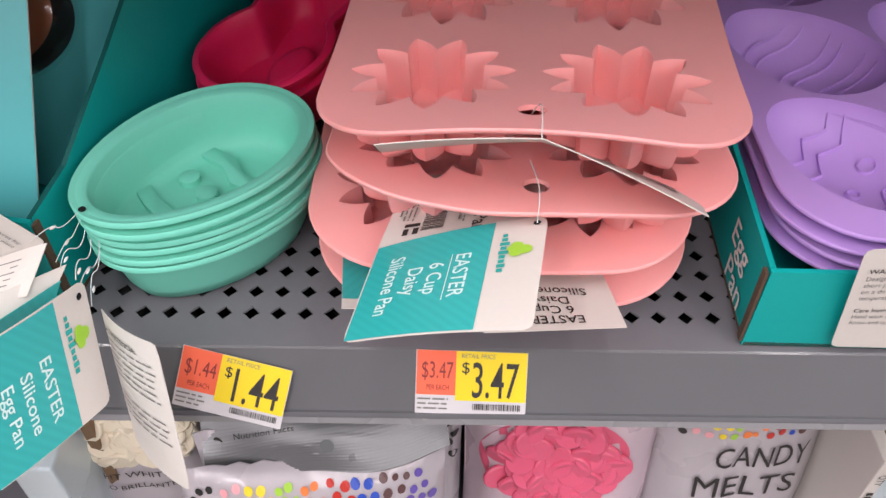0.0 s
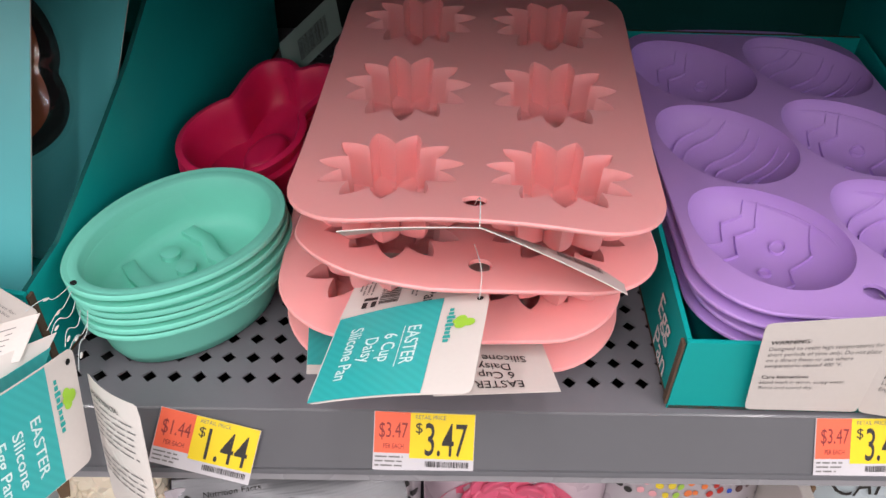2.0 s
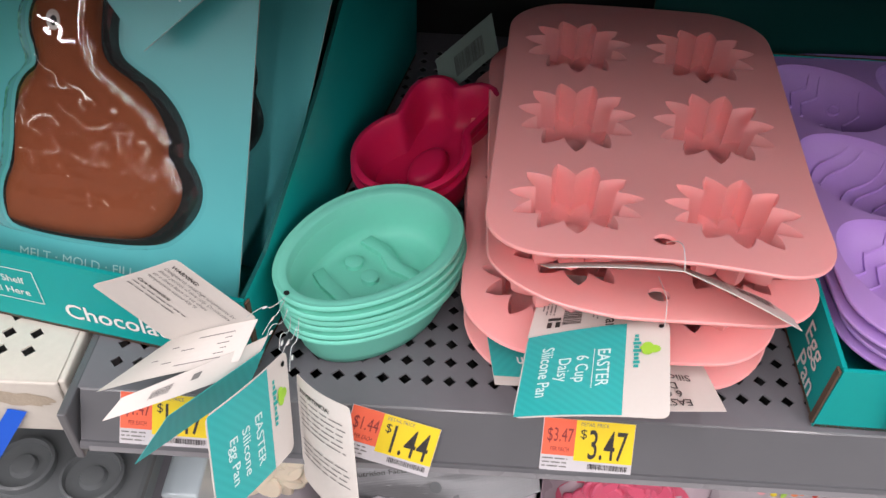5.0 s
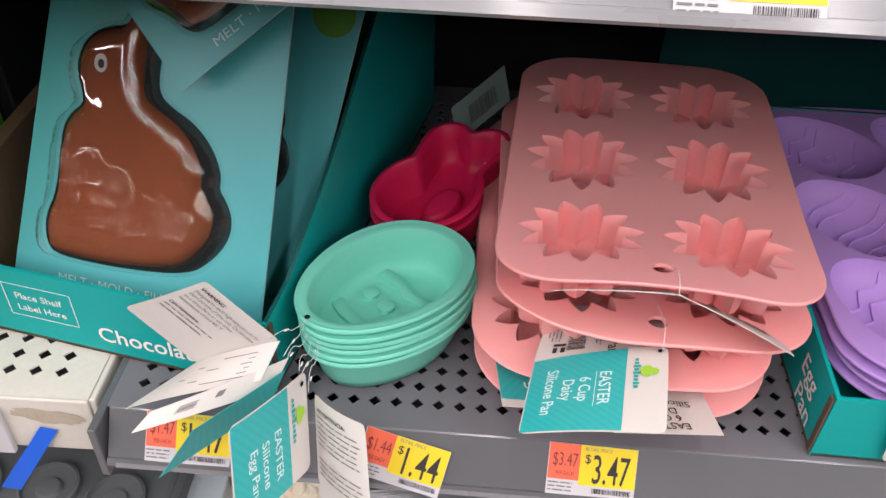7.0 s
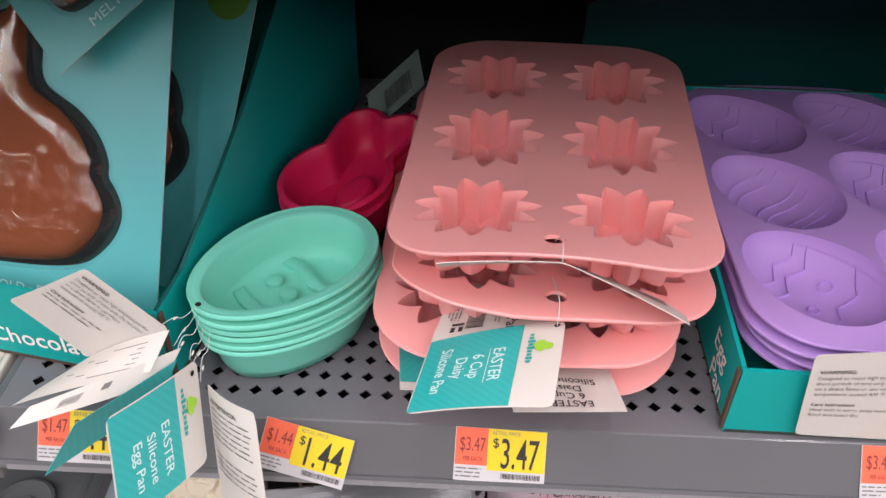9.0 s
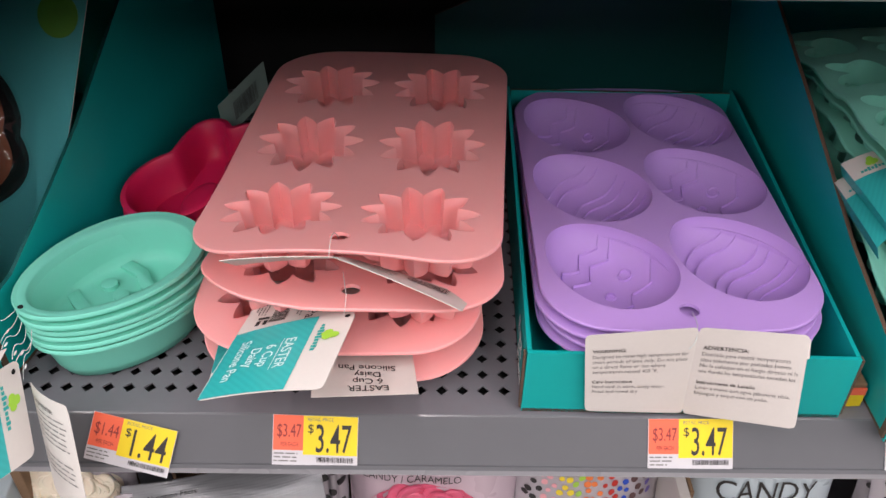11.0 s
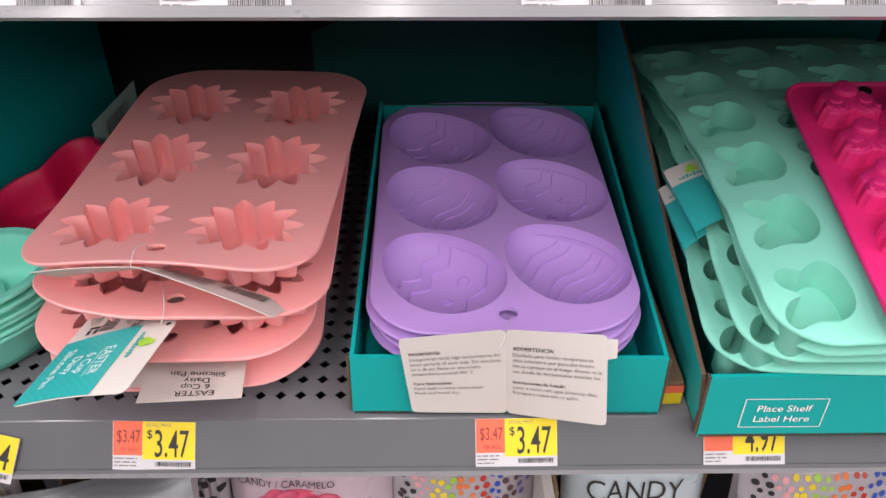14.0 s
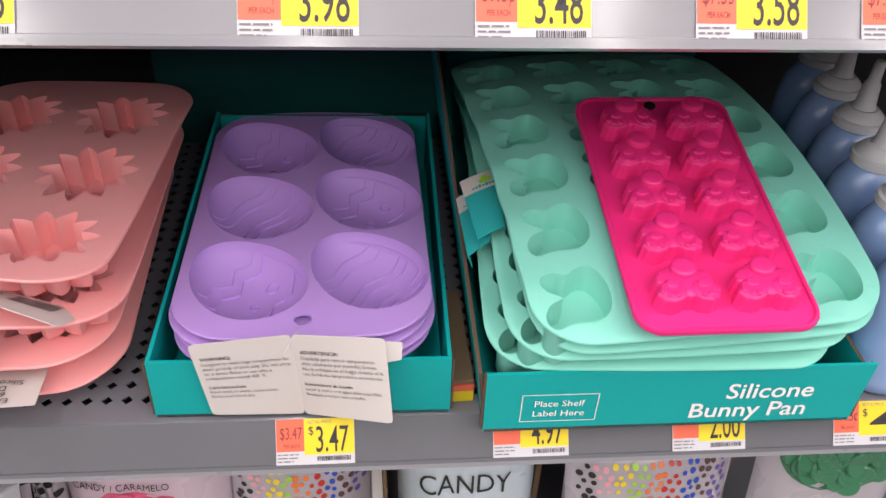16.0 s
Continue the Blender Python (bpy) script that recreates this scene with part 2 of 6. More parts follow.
def prism(name, poly, thick, place, face_mat, edge_mat, parent, label=""):
    """A flat board: poly in its own x/y plane, thick along z; place maps it to its parent."""
    n = len(poly)
    verts = [place @ Vector((x, y, 0)) for x, y in poly] + [place @ Vector((x, y, thick)) for x, y in poly]
    faces = [tuple(range(n - 1, -1, -1)), tuple(range(n, 2 * n))] + [(i, (i + 1) % n, n + (i + 1) % n, n + i) for i in range(n)]
    return link_mesh(name, verts, faces, [face_mat, edge_mat], parent, label, slots=[0, 0] + [1] * n)


def lathe(profile, steps=32, sx=1.0, sy=1.0):
    """A turned body from (radius, height) pairs."""
    verts, faces = [], []
    for r, z in profile:
        for k in range(steps):
            a = 2 * math.pi * k / steps
            verts.append((r * sx * math.cos(a), r * sy * math.sin(a), z))
    for i in range(len(profile) - 1):
        for k in range(steps):
            k2 = (k + 1) % steps
            faces.append((i * steps + k, i * steps + k2, (i + 1) * steps + k2, (i + 1) * steps + k))
    faces.append(tuple(range(steps - 1, -1, -1)))
    top = (len(profile) - 1) * steps
    faces.append(tuple(range(top, top + steps)))
    return verts, faces


_texts = {}


def text_geo(s, bold=0.0):
    """Flat letters of height about 1 in the built-in font: vertices, faces, width."""
    key = (s, bold)
    if key not in _texts:
        cu = bpy.data.curves.new("letters", "FONT")
        cu.body, cu.size, cu.resolution_u, cu.offset = s, 1.0, 3, bold
        ob = new("letters", cu)
        dg = bpy.context.evaluated_depsgraph_get()
        me = bpy.data.meshes.new_from_object(ob.evaluated_get(dg))
        v = [tuple(p.co[:2]) for p in me.vertices]
        f = [tuple(p.vertices) for p in me.polygons]
        bpy.data.objects.remove(ob)
        bpy.data.meshes.remove(me)
        xs = [p[0] for p in v] or [0, 1]
        _texts[key] = (v, f, min(xs), max(xs))
    return _texts[key]


class Sheet:
    """A bent card: u runs along its width, v down its height, both in metres, through four corners with a bulge."""

    def __init__(self, tl, tr, br, bl, w=None, h=None, bulge=0.0, curl=0.0, flip=1):
        self.c = [Vector(p) for p in (tl, tr, br, bl)]
        self.w = w or (self.c[1] - self.c[0]).length
        self.h = h or (self.c[3] - self.c[0]).length
        self.n = ((self.c[3] - self.c[0]).cross(self.c[1] - self.c[0])).normalized() * flip
        self.bulge, self.curl = bulge, curl

    def at(self, u, v, off=0.0):
        s, t = u / self.w, v / self.h
        a, b, c, d = self.c
        p = (a * (1 - s) + b * s) * (1 - t) + (d * (1 - s) + c * s) * t
        bend = self.bulge * 4 * t * (1 - t) + self.curl * 4 * s * (1 - s)
        return p + self.n * (bend + off)

    def patch(self, name, poly_or_rect, off, material, parent, thick=0.0, label="", nu=8, nv=8, radius=0.0):
        """A rectangle (u0, v0, u1, v1) of the sheet, lifted by off; with thick it gets a back."""
        u0, v0, u1, v1 = poly_or_rect
        verts, uvs, faces = [], [], []
        for j in range(nv + 1):
            for i in range(nu + 1):
                u, v = u0 + (u1 - u0) * i / nu, v0 + (v1 - v0) * j / nv
                if radius:
                    du, dv = max(u0 + radius - u, u - u1 + radius, 0), max(v0 + radius - v, v - v1 + radius, 0)
                    q = math.hypot(du, dv)
                    if du and dv and q > radius:
                        k = radius / q
                        u += (du - du * k) * (1 if u < (u0 + u1) / 2 else -1)
                        v += (dv - dv * k) * (1 if v < (v0 + v1) / 2 else -1)
                verts.append(self.at(u, v, off))
                uvs.append((u, v))
        w = nu + 1
        for j in range(nv):
            for i in range(nu):
                faces.append((j * w + i, (j + 1) * w + i, (j + 1) * w + i + 1, j * w + i + 1))
        if thick:
            base = len(verts)
            for j in range(nv + 1):
                for i in range(nu + 1):
                    verts.append(Vector(verts[j * w + i]) - self.n * thick)
                    uvs.append(uvs[j * w + i])
            faces += [tuple(base + k for k in reversed(f)) for f in faces[:nu * nv]]
            ring = [i for i in range(w)] + [j * w + nu for j in range(1, nv + 1)] + [nv * w + i for i in range(nu - 1, -1, -1)] + [j * w for j in range(nv - 1, 0, -1)]
            for k in range(len(ring)):
                a, b = ring[k], ring[(k + 1) % len(ring)]
                faces.append((a, b, base + b, base + a))
        return link_mesh(name, verts, faces, material, parent, label, uvs=uvs)

    def letters(self, s, u, v, size, material, parent, turn=0, bold=0.0, off=0.0006, name="lettering", stretch=1.0, align="L", squeeze=None):
        """Letters with their base line at (u, v); turn: quarter turns clockwise."""
        vs, fs, x0, x1 = text_geo(s, bold)
        k = size * stretch
        if squeeze:
            k = squeeze / (x1 - x0)
        shift = {"L": x0, "C": (x0 + x1) / 2, "R": x1}[align]
        verts = []
        for x, y in vs:
            a, b = (x - shift) * k, -y * size
            for _ in range(turn):
                a, b = -b, a
            verts.append(self.at(u + a, v + b, off))
        return link_mesh(name, verts, fs, material, parent)

    def bars(self, rects, material, parent, off=0.0005, name="print_bars"):
        verts, faces = [], []
        for u0, v0, u1, v1 in rects:
            b = len(verts)
            n = 4
            for i in range(n + 1):
                u = u0 + (u1 - u0) * i / n
                verts += [self.at(u, v0, off), self.at(u, v1, off)]
            for i in range(n):
                faces.append((b + 2 * i, b + 2 * i + 1, b + 2 * i + 3, b + 2 * i + 2))
        return tagged(link_mesh(name, verts, faces, material, parent), kind="stuff")


def text_lines(u0, v0, u1, rows, pitch, rng, fill=0.36):
    """Rectangles for unreadable small print: rows of word-like bars."""
    out = []
    for r in range(rows):
        u, end = u0, u1 - (rng.random() * 0.35 * (u1 - u0) if r == rows - 1 else rng.random() * 0.08 * (u1 - u0))
        while u < end:
            w = min(pitch * (0.8 + rng.random() * 2.2), end - u)
            out.append((u, v0 + r * pitch, u + w, v0 + r * pitch + pitch * fill))
            u += w + pitch * 0.4
    return out


def barcode(u0, v0, u1, v1, rng):
    out, u = [], u0
    while u < u1:
        w = rng.choice((0.00025, 0.0004, 0.0006))
        out.append((u, v0, min(u + w, u1), v1))
        u += w + rng.choice((0.0003, 0.0004, 0.0006))
    return out


# ---- the store round the shelf ----
Z0 = 1.0
LIP = 0.262
tagged(part("floor", box_bm(-12, 12, -14, 1.2, -0.05, 0.0), M_FLOOR, None), "pale polished store floor", "floor", kind="structure")
tagged(part("ceiling", box_bm(-12, 12, -14, 1.2, 4.0, 4.05), M_CEIL, None), "dark open store ceiling", "ceiling", kind="structure")
tagged(part("wall_back", box_bm(-1.6, 2.0, 0.70, 0.72, 0.0, 2.1), M_DARK, None), "back panel of the shelving, near black to stand for shade", "back panel", kind="structure")
tagged(part("wall_opposite", box_bm(-6, 6, -2.6, -2.2, 0.0, 1.7), M_AISLE, None), "far side of the store aisle", "shelving", kind="structure")


def perforated_deck(x0, x1, y0, y1, px, py, ox, oy, half, thick, rows):
    """A sheet of steel with lozenge holes: cells with a hole each, a plain margin in front."""
    verts, faces = [], []

    def quad(a, b, c, d):
        k = len(verts)
        verts.extend([a, b, c, d])
        faces.append((k, k + 1, k + 2, k + 3))

    cols = int((x1 - ox) / px)
    ya, yb = oy - py / 2, oy + (rows - 0.5) * py
    xa, xb = ox - px / 2, ox + (cols - 0.5) * px
    for zz, flip in ((Z0, 1), (Z0 - thick, -1)):
        for rect in ((x0, y0, x1, ya), (x0, yb, x1, y1), (x0, ya, xa, yb), (xb, ya, x1, yb)):
            a, b, c, d = (rect[0], rect[1], zz), (rect[2], rect[1], zz), (rect[2], rect[3], zz), (rect[0], rect[3], zz)
            quad(*((a, b, c, d) if flip > 0 else (d, c, b, a)))
    for j in range(rows):
        for i in range(cols):
            cx, cy = ox + i * px, oy + j * py
            L, R, F, B = cx - px / 2, cx + px / 2, cy - py / 2, cy + py / 2
            k = len(verts)
            verts.extend([(L, F, Z0), (R, F, Z0), (R, B, Z0), (L, B, Z0),
                          (cx, cy - half, Z0), (cx + half, cy, Z0), (cx, cy + half, Z0), (cx - half, cy, Z0),
                          (cx, cy - half, Z0 - thick), (cx + half, cy, Z0 - thick), (cx, cy + half, Z0 - thick), (cx - half, cy, Z0 - thick)])
            faces.extend([(k, k + 1, k + 5, k + 4), (k + 1, k + 2, k + 6, k + 5), (k + 2, k + 3, k + 7, k + 6), (k + 3, k, k + 4, k + 7),
                          (k + 4, k + 5, k + 9, k + 8), (k + 5, k + 6, k + 10, k + 9), (k + 6, k + 7, k + 11, k + 10), (k + 7, k + 4, k + 8, k + 11)])
    return verts, faces


def rail_profile(name, x0, x1, pts, material, parent, label=""):
    """A bent strip run along x from a y/z profile."""
    n = len(pts)
    verts = [(x0, y, z) for y, z in pts] + [(x1, y, z) for y, z in pts]
    faces = [(i, i + 1, n + i + 1, n + i) for i in range(n - 1)]
    faces += [tuple(range(n)), tuple(range(2 * n - 1, n - 1, -1))] if pts[0] == pts[-1] else []
    return link_mesh(name, verts, faces, material, parent, label)


RAIL_DY, RAIL_DZ = -0.0200, -0.0280
TURN = pose(0, LIP, 0, 0, 0, -1.35) @ pose(0, -LIP, 0)


def rail_ring(y, z, t=0.0016):
    """The sloping price rail: crease, face, foot, and the return behind it."""
    ny, nz = -0.814 * t, 0.581 * t
    return [(y, z), (y - 0.0012, z - 0.0006), (y + RAIL_DY * 0.93, z + RAIL_DZ * 0.93), (y + RAIL_DY * 0.95 + ny, z + RAIL_DZ * 0.95 + nz),
            (y + RAIL_DY * 1.06 + ny, z + RAIL_DZ * 1.06 + nz), (y + RAIL_DY * 1.10, z + RAIL_DZ * 1.12), (y + 0.004, z - 0.042), (y + 0.006, z - 0.004), (y, z)]


# the grey shelf with the moulds
shelf = thing("shelf", TURN, "grey perforated steel shelf with a sloping price rail", "shelf")
v, f = perforated_deck(-0.270, 0.92, LIP, 0.69, 0.01345, 0.0143, -0.2533, 0.2825, 0.0042, 0.0012, 27)
deck = link_mesh("deck", v, f, M_SHELF, shelf)
rail_profile("price_rail", -0.268, 0.92, rail_ring(LIP, Z0), M_RAIL, shelf)
rail_profile("rail_foot", -0.262, 0.92, [(LIP + RAIL_DY * 1.01 - 0.0020, Z0 + RAIL_DZ * 1.01 + 0.0014), (LIP + RAIL_DY * 1.09 - 0.0022, Z0 + RAIL_DZ * 1.09 + 0.0012), (LIP + RAIL_DY * 1.11, Z0 + RAIL_DZ * 1.125), (LIP + RAIL_DY * 1.10 + 0.003, Z0 + RAIL_DZ * 1.12 - 0.0004)], M_CLEAR_EDGE, shelf, "milky plastic strip along the rail")
part("end_plate", box_bm(-0.2755, -0.2700, LIP + RAIL_DY * 1.0, 0.69, Z0 - 0.045, Z0 - 0.0006, 0.0012), M_RAIL, shelf)
# near-black sheet that puts shade behind the deck's holes
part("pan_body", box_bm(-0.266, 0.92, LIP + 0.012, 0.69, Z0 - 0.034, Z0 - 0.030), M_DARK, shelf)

# the shelf above
upper = thing("shelf", TURN, "grey steel shelf overhead with a row of price labels", "shelf")
UY, UZ = 0.2456, 1.3175
part("deck", box_bm(-1.2, 1.6, UY + 0.004, 0.69, UZ - 0.030, UZ, 0.001), M_DARKDECK, upper)
rail_profile("price_rail", -1.2, 1.6, rail_ring(UY, UZ), M_RAILLIT, upper)
rail_profile("rail_foot", -1.2, 1.6, [(UY + RAIL_DY * 1.01 - 0.0020, UZ + RAIL_DZ * 1.01 + 0.0014), (UY + RAIL_DY * 1.09 - 0.0022, UZ + RAIL_DZ * 1.09 + 0.0012), (UY + RAIL_DY * 1.11, UZ + RAIL_DZ * 1.125), (UY + RAIL_DY * 1.10 + 0.003, UZ + RAIL_DZ * 1.12 - 0.0004)], M_CLEAR_EDGE, upper)

# the worn white shelf of the next bay
white = thing("shelf", None, "white perforated steel shelf with chipped paint", "shelf")
WX = -0.2835
v, f = perforated_deck(WX - 0.40, WX, 0.272, 0.69, 0.0172, 0.0140, WX - 0.3865, 0.294, 0.0047, 0.0012, 28)
v = [(x, y, z - 0.0005) for x, y, z in v]
link_mesh("deck", v, f, M_WSHELF, white)
bm = box_bm(WX - 0.40, WX, 0.2705, 0.2735, Z0 - 0.050, Z0 - 0.0012, 0.0012)
part("front_lip", bm, M_WSHELF, white)
part("side_lip", box_bm(WX - 0.0005, WX + 0.0040, 0.2725, 0.69, Z0 - 0.052, Z0 - 0.0008, 0.0015), M_WSHELF, white)
rng = random.Random(5)
verts, faces = [], []
cx, cz, n = WX - 0.030, Z0 - 0.017, 26
for k in range(n):
    a = 2 * math.pi * k / n
    r = 1 + 0.35 * (rng.random() - 0.5)
    verts.append((cx + 0.024 * r * math.cos(a), 0.2702, cz + 0.0065 * r * math.sin(a) - 0.1 * 0.024 * math.cos(a)))
faces.append(tuple(range(n)))
link_mesh("chipped_patch", verts, faces, M_BARE, white, "scraped patch of bare primer")
part("ticket_holder", box_bm(WX - 0.40, WX - 0.058, 0.2655, 0.2700, Z0 - 0.052, Z0 - 0.008, 0.001), M_LABEL, white)
tape = Sheet((WX - 0.0365, 0.2690, Z0 - 0.0265), (WX - 0.0255, 0.2690, Z0 - 0.0290), (WX - 0.0640, 0.262, Z0 - 0.088), (WX - 0.0770, 0.262, Z0 - 0.086), bulge=0.001)
tp = thing("tape_strip", None, "strip of bright blue tape hanging from the white shelf", "tape")
tape.patch("strip", (0, 0, tape.w, tape.h), 0, M_BLUETAPE, tp, thick=0.0003)

# the shelf below
lower = thing("shelf", None, "grey steel shelf below holding bags of sweets", "shelf")
part("deck", box_bm(-0.9, 1.4, 0.20, 0.69, 0.555, 0.585, 0.002), M_SHELF, lower)


# ---- price labels ----
def price_label(x, s, price, unit, origin=(LIP, Z0), turn=0.0, w=0.0535, h=0.0318, lift=0.0012, tear=0, label="", seed=0, split=0.36, foot=0.25):
    """A red, yellow and white shelf ticket on a sloping rail: x of its left edge, s metres below the crease."""
    oy, oz = origin
    dy, dz = RAIL_DY / 0.03441, RAIL_DZ / 0.03441
    nrm = Vector((0, -0.814, 0.581)) * lift

    def on(u, vv):
        a = radians(turn)
        du, dv = u * math.cos(a) + vv * math.sin(a), -u * math.sin(a) + vv * math.cos(a)
        return Vector((x + du, oy + dy * (s + dv), oz + dz * (s + dv))) + nrm

    th = thing("price_label", TURN, label or "red and yellow paper price label on the shelf rail", "price label", "price labels")
    # sheet's u along x, v down the rail
    sh = Sheet(on(0, 0), on(w, 0), on(w, h), on(0, h), w, h, flip=-1)
    if sh.n.z < 0:
        sh.n = -sh.n
    r = random.Random(seed)
    sh.patch("paper", (0, 0, w, h), 0, M_LABEL, th, thick=0.0004)
    k = w * split
    base = h * (1 - foot)
    unit_panel = sh.patch("unit_panel", (0.0004, 0, k, base - h * 0.05), 0.00025, M_RED, th, nu=2, nv=2)
    price_panel = sh.patch("price_panel", (k, 0, w - 0.0003, base + h * 0.03), 0.00025, M_YELLOW, th, nu=2, nv=2)
    if price:
        sh.letters(price, w * 0.925, base - h * 0.03, h * 0.80, M_INK, price_panel, off=0.00045, align="R", squeeze=w * 0.415, bold=0.005, name="price")
        sh.letters("$", k + w * 0.055, h * 0.34, h * 0.25, M_INK, price_panel, off=0.00045, name="price_sign")
        sh.letters("RETAIL PRICE", k + w * 0.05, h * 0.105, h * 0.10, M_GREYINK, price_panel, off=0.00045, squeeze=w * 0.30, name="caption")
    if unit:
        sh.letters(unit, w * 0.335, h * 0.43, h * 0.37, mat_dark_red, unit_panel, off=0.00045, align="R", squeeze=w * 0.28, name="unit_price")
        sh.letters("PER EACH", w * 0.30, h * 0.62, h * 0.12, mat_dark_red, unit_panel, off=0.00045, align="R", squeeze=w * 0.2, name="caption")
    sh.bars(text_lines(w * 0.02, base + h * 0.0, w * 0.30, 3, h * 0.075, r), M_GREYINK, th, off=0.00045, name="small_print")
    sh.bars(barcode(w * 0.52, base + h * 0.07, w * 0.95, base + h * 0.17, r), M_INK, th, off=0.00045, name="barcode")
    return th


mat_dark_red = mat("dark_red_ink", (0.22, 0.03, 0.03), 0.6)
price_label(0.0045, 0.0005, "3.47", "$3.47", turn=-1.5, seed=1)
price_label(-0.1065, -0.0010, "1.44", "$1.44", turn=-13.5, seed=2, lift=0.003, label="torn red and yellow price label hanging askew on the rail", h=0.0305)
price_label(-0.2440, 0.0005, "1.47", "$1.47", turn=-1, seed=3)
price_label(0.2395, 0.0012, "3.47", "$3.47", turn=0.6, seed=4)
price_label(0.3890, 0.0012, "4.97", "", turn=0.5, seed=5)
price_label(0.5175, 0.0012, "2.00", "", turn=0.5, seed=6)
price_label(0.6370, 0.0010, "4", "44.5¢", turn=0.3, seed=7)
price_label(0.2490, 0.0030, "3.98", "55.5¢", (UY, UZ), seed=11, h=0.0325)
price_label(0.3545, 0.0030, "3.48", "69.6¢", (UY, UZ), seed=12, h=0.0325)
price_label(0.4570, 0.0030, "3.58", "$7.33", (UY, UZ), seed=13, h=0.0325)
price_label(0.5370, 0.0030, "", "$7.33", (UY, UZ), seed=14, h=0.0325)
price_label(0.1015, 0.0030, "4.88", "", (UY, UZ), seed=15, h=0.0325)
price_label(0.0160, 0.0030, "", "", (UY, UZ), seed=16, h=0.0325)
price_label(-0.1000, 0.0030, "", "", (UY, UZ), seed=17, h=0.0325)


# ---- silicone pans ----
def rounded_rect(w, h, r, n=10, bow=0.0):
    pts = []
    for cx, cy, a0 in ((w / 2 - r, -h / 2 + r, -90), (w / 2 - r, h / 2 - r, 0), (-w / 2 + r, h / 2 - r, 90), (-w / 2 + r, -h / 2 + r, 180)):
        for k in range(n + 1):
            a = radians(a0 + 90 * k / n)
            pts.append((cx + r * math.cos(a), cy + r * math.sin(a)))
    out = []
    m = len(pts)
    for i in range(m):
        (xa, ya), (xb, yb) = pts[i], pts[(i + 1) % m]
        d = math.hypot(xb - xa, yb - ya)
        steps = max(1, int(d / 0.012))
        for k in range(steps):
            x, y = xa + (xb - xa) * k / steps, ya + (yb - ya) * k / steps
            if bow:
                y += bow * (1 if y > 0 else -1) * max(0, 1 - (2 * x / w) ** 2) * min(1, abs(2 * y / h) ** 4)
            out.append((x, y))
    return out


def grow(pts, d):
    n, out = len(pts), []
    for i in range(n):
        (xa, ya), (xb, yb), (xc, yc) = pts[i - 1], pts[i], pts[(i + 1) % n]
        tx, ty = xc - xa, yc - ya
        q = math.hypot(tx, ty) or 1
        out.append((xb + d * ty / q, yb - d * tx / q))
    return out


def inside(poly, pts):
    px, py = np.array(poly).T
    x, y = pts[:, 0][:, None], pts[:, 1][:, None]
    qx, qy = np.roll(px, -1), np.roll(py, -1)
    with np.errstate(divide="ignore", invalid="ignore"):
        cross = ((py > y) != (qy > y)) & (x < (qx - px) * (y - py) / (qy - py) + px)
    return cross.sum(1) % 2 == 1


from mathutils.geometry import delaunay_2d_cdt


def plate(outline, loops, step):
    """Triangles that fill an outline but for its loops. Returns points, triangles, and where the outline and each loop went."""
    pts, edges, spans = list(outline), [], []
    n = len(outline)
    edges += [(i, (i + 1) % n) for i in range(n)]
    for lp in loops:
        b = len(pts)
        pts += lp
        edges += [(b + i, b + (i + 1) % len(lp)) for i in range(len(lp))]
        spans.append((b, len(lp)))
    xs, ys = [p[0] for p in outline], [p[1] for p in outline]
    gx, gy = np.meshgrid(np.arange(min(xs) + step / 2, max(xs), step), np.arange(min(ys) + step / 2, max(ys), step))
    grid = np.stack([gx.ravel(), gy.ravel()], 1)
    ok = inside(grow(outline, -0.003), grid)
    for lp in loops:
        ok &= ~inside(grow(lp, 0.002) if len(lp) < 30 else lp, grid)
    pts += [tuple(p) for p in grid[ok]]
    vs, _, fs, ov, _, _ = delaunay_2d_cdt([Vector(p) for p in pts], edges, [], 0, 1e-7, True)
    where = {}
    for k, src in enumerate(ov):
        for o in src:
            where[o] = k
    co = np.array([(v.x, v.y) for v in vs])
    tri = np.array([f for f in fs if len(f) == 3])
    mid = co[tri].mean(1)
    keep = inside(outline, mid)
    for lp in loops:
        keep &= ~inside(lp, mid)
    return co, tri[keep], [where[i] for i in range(n)], [[where[b + i] for i in range(c)] for b, c in spans]


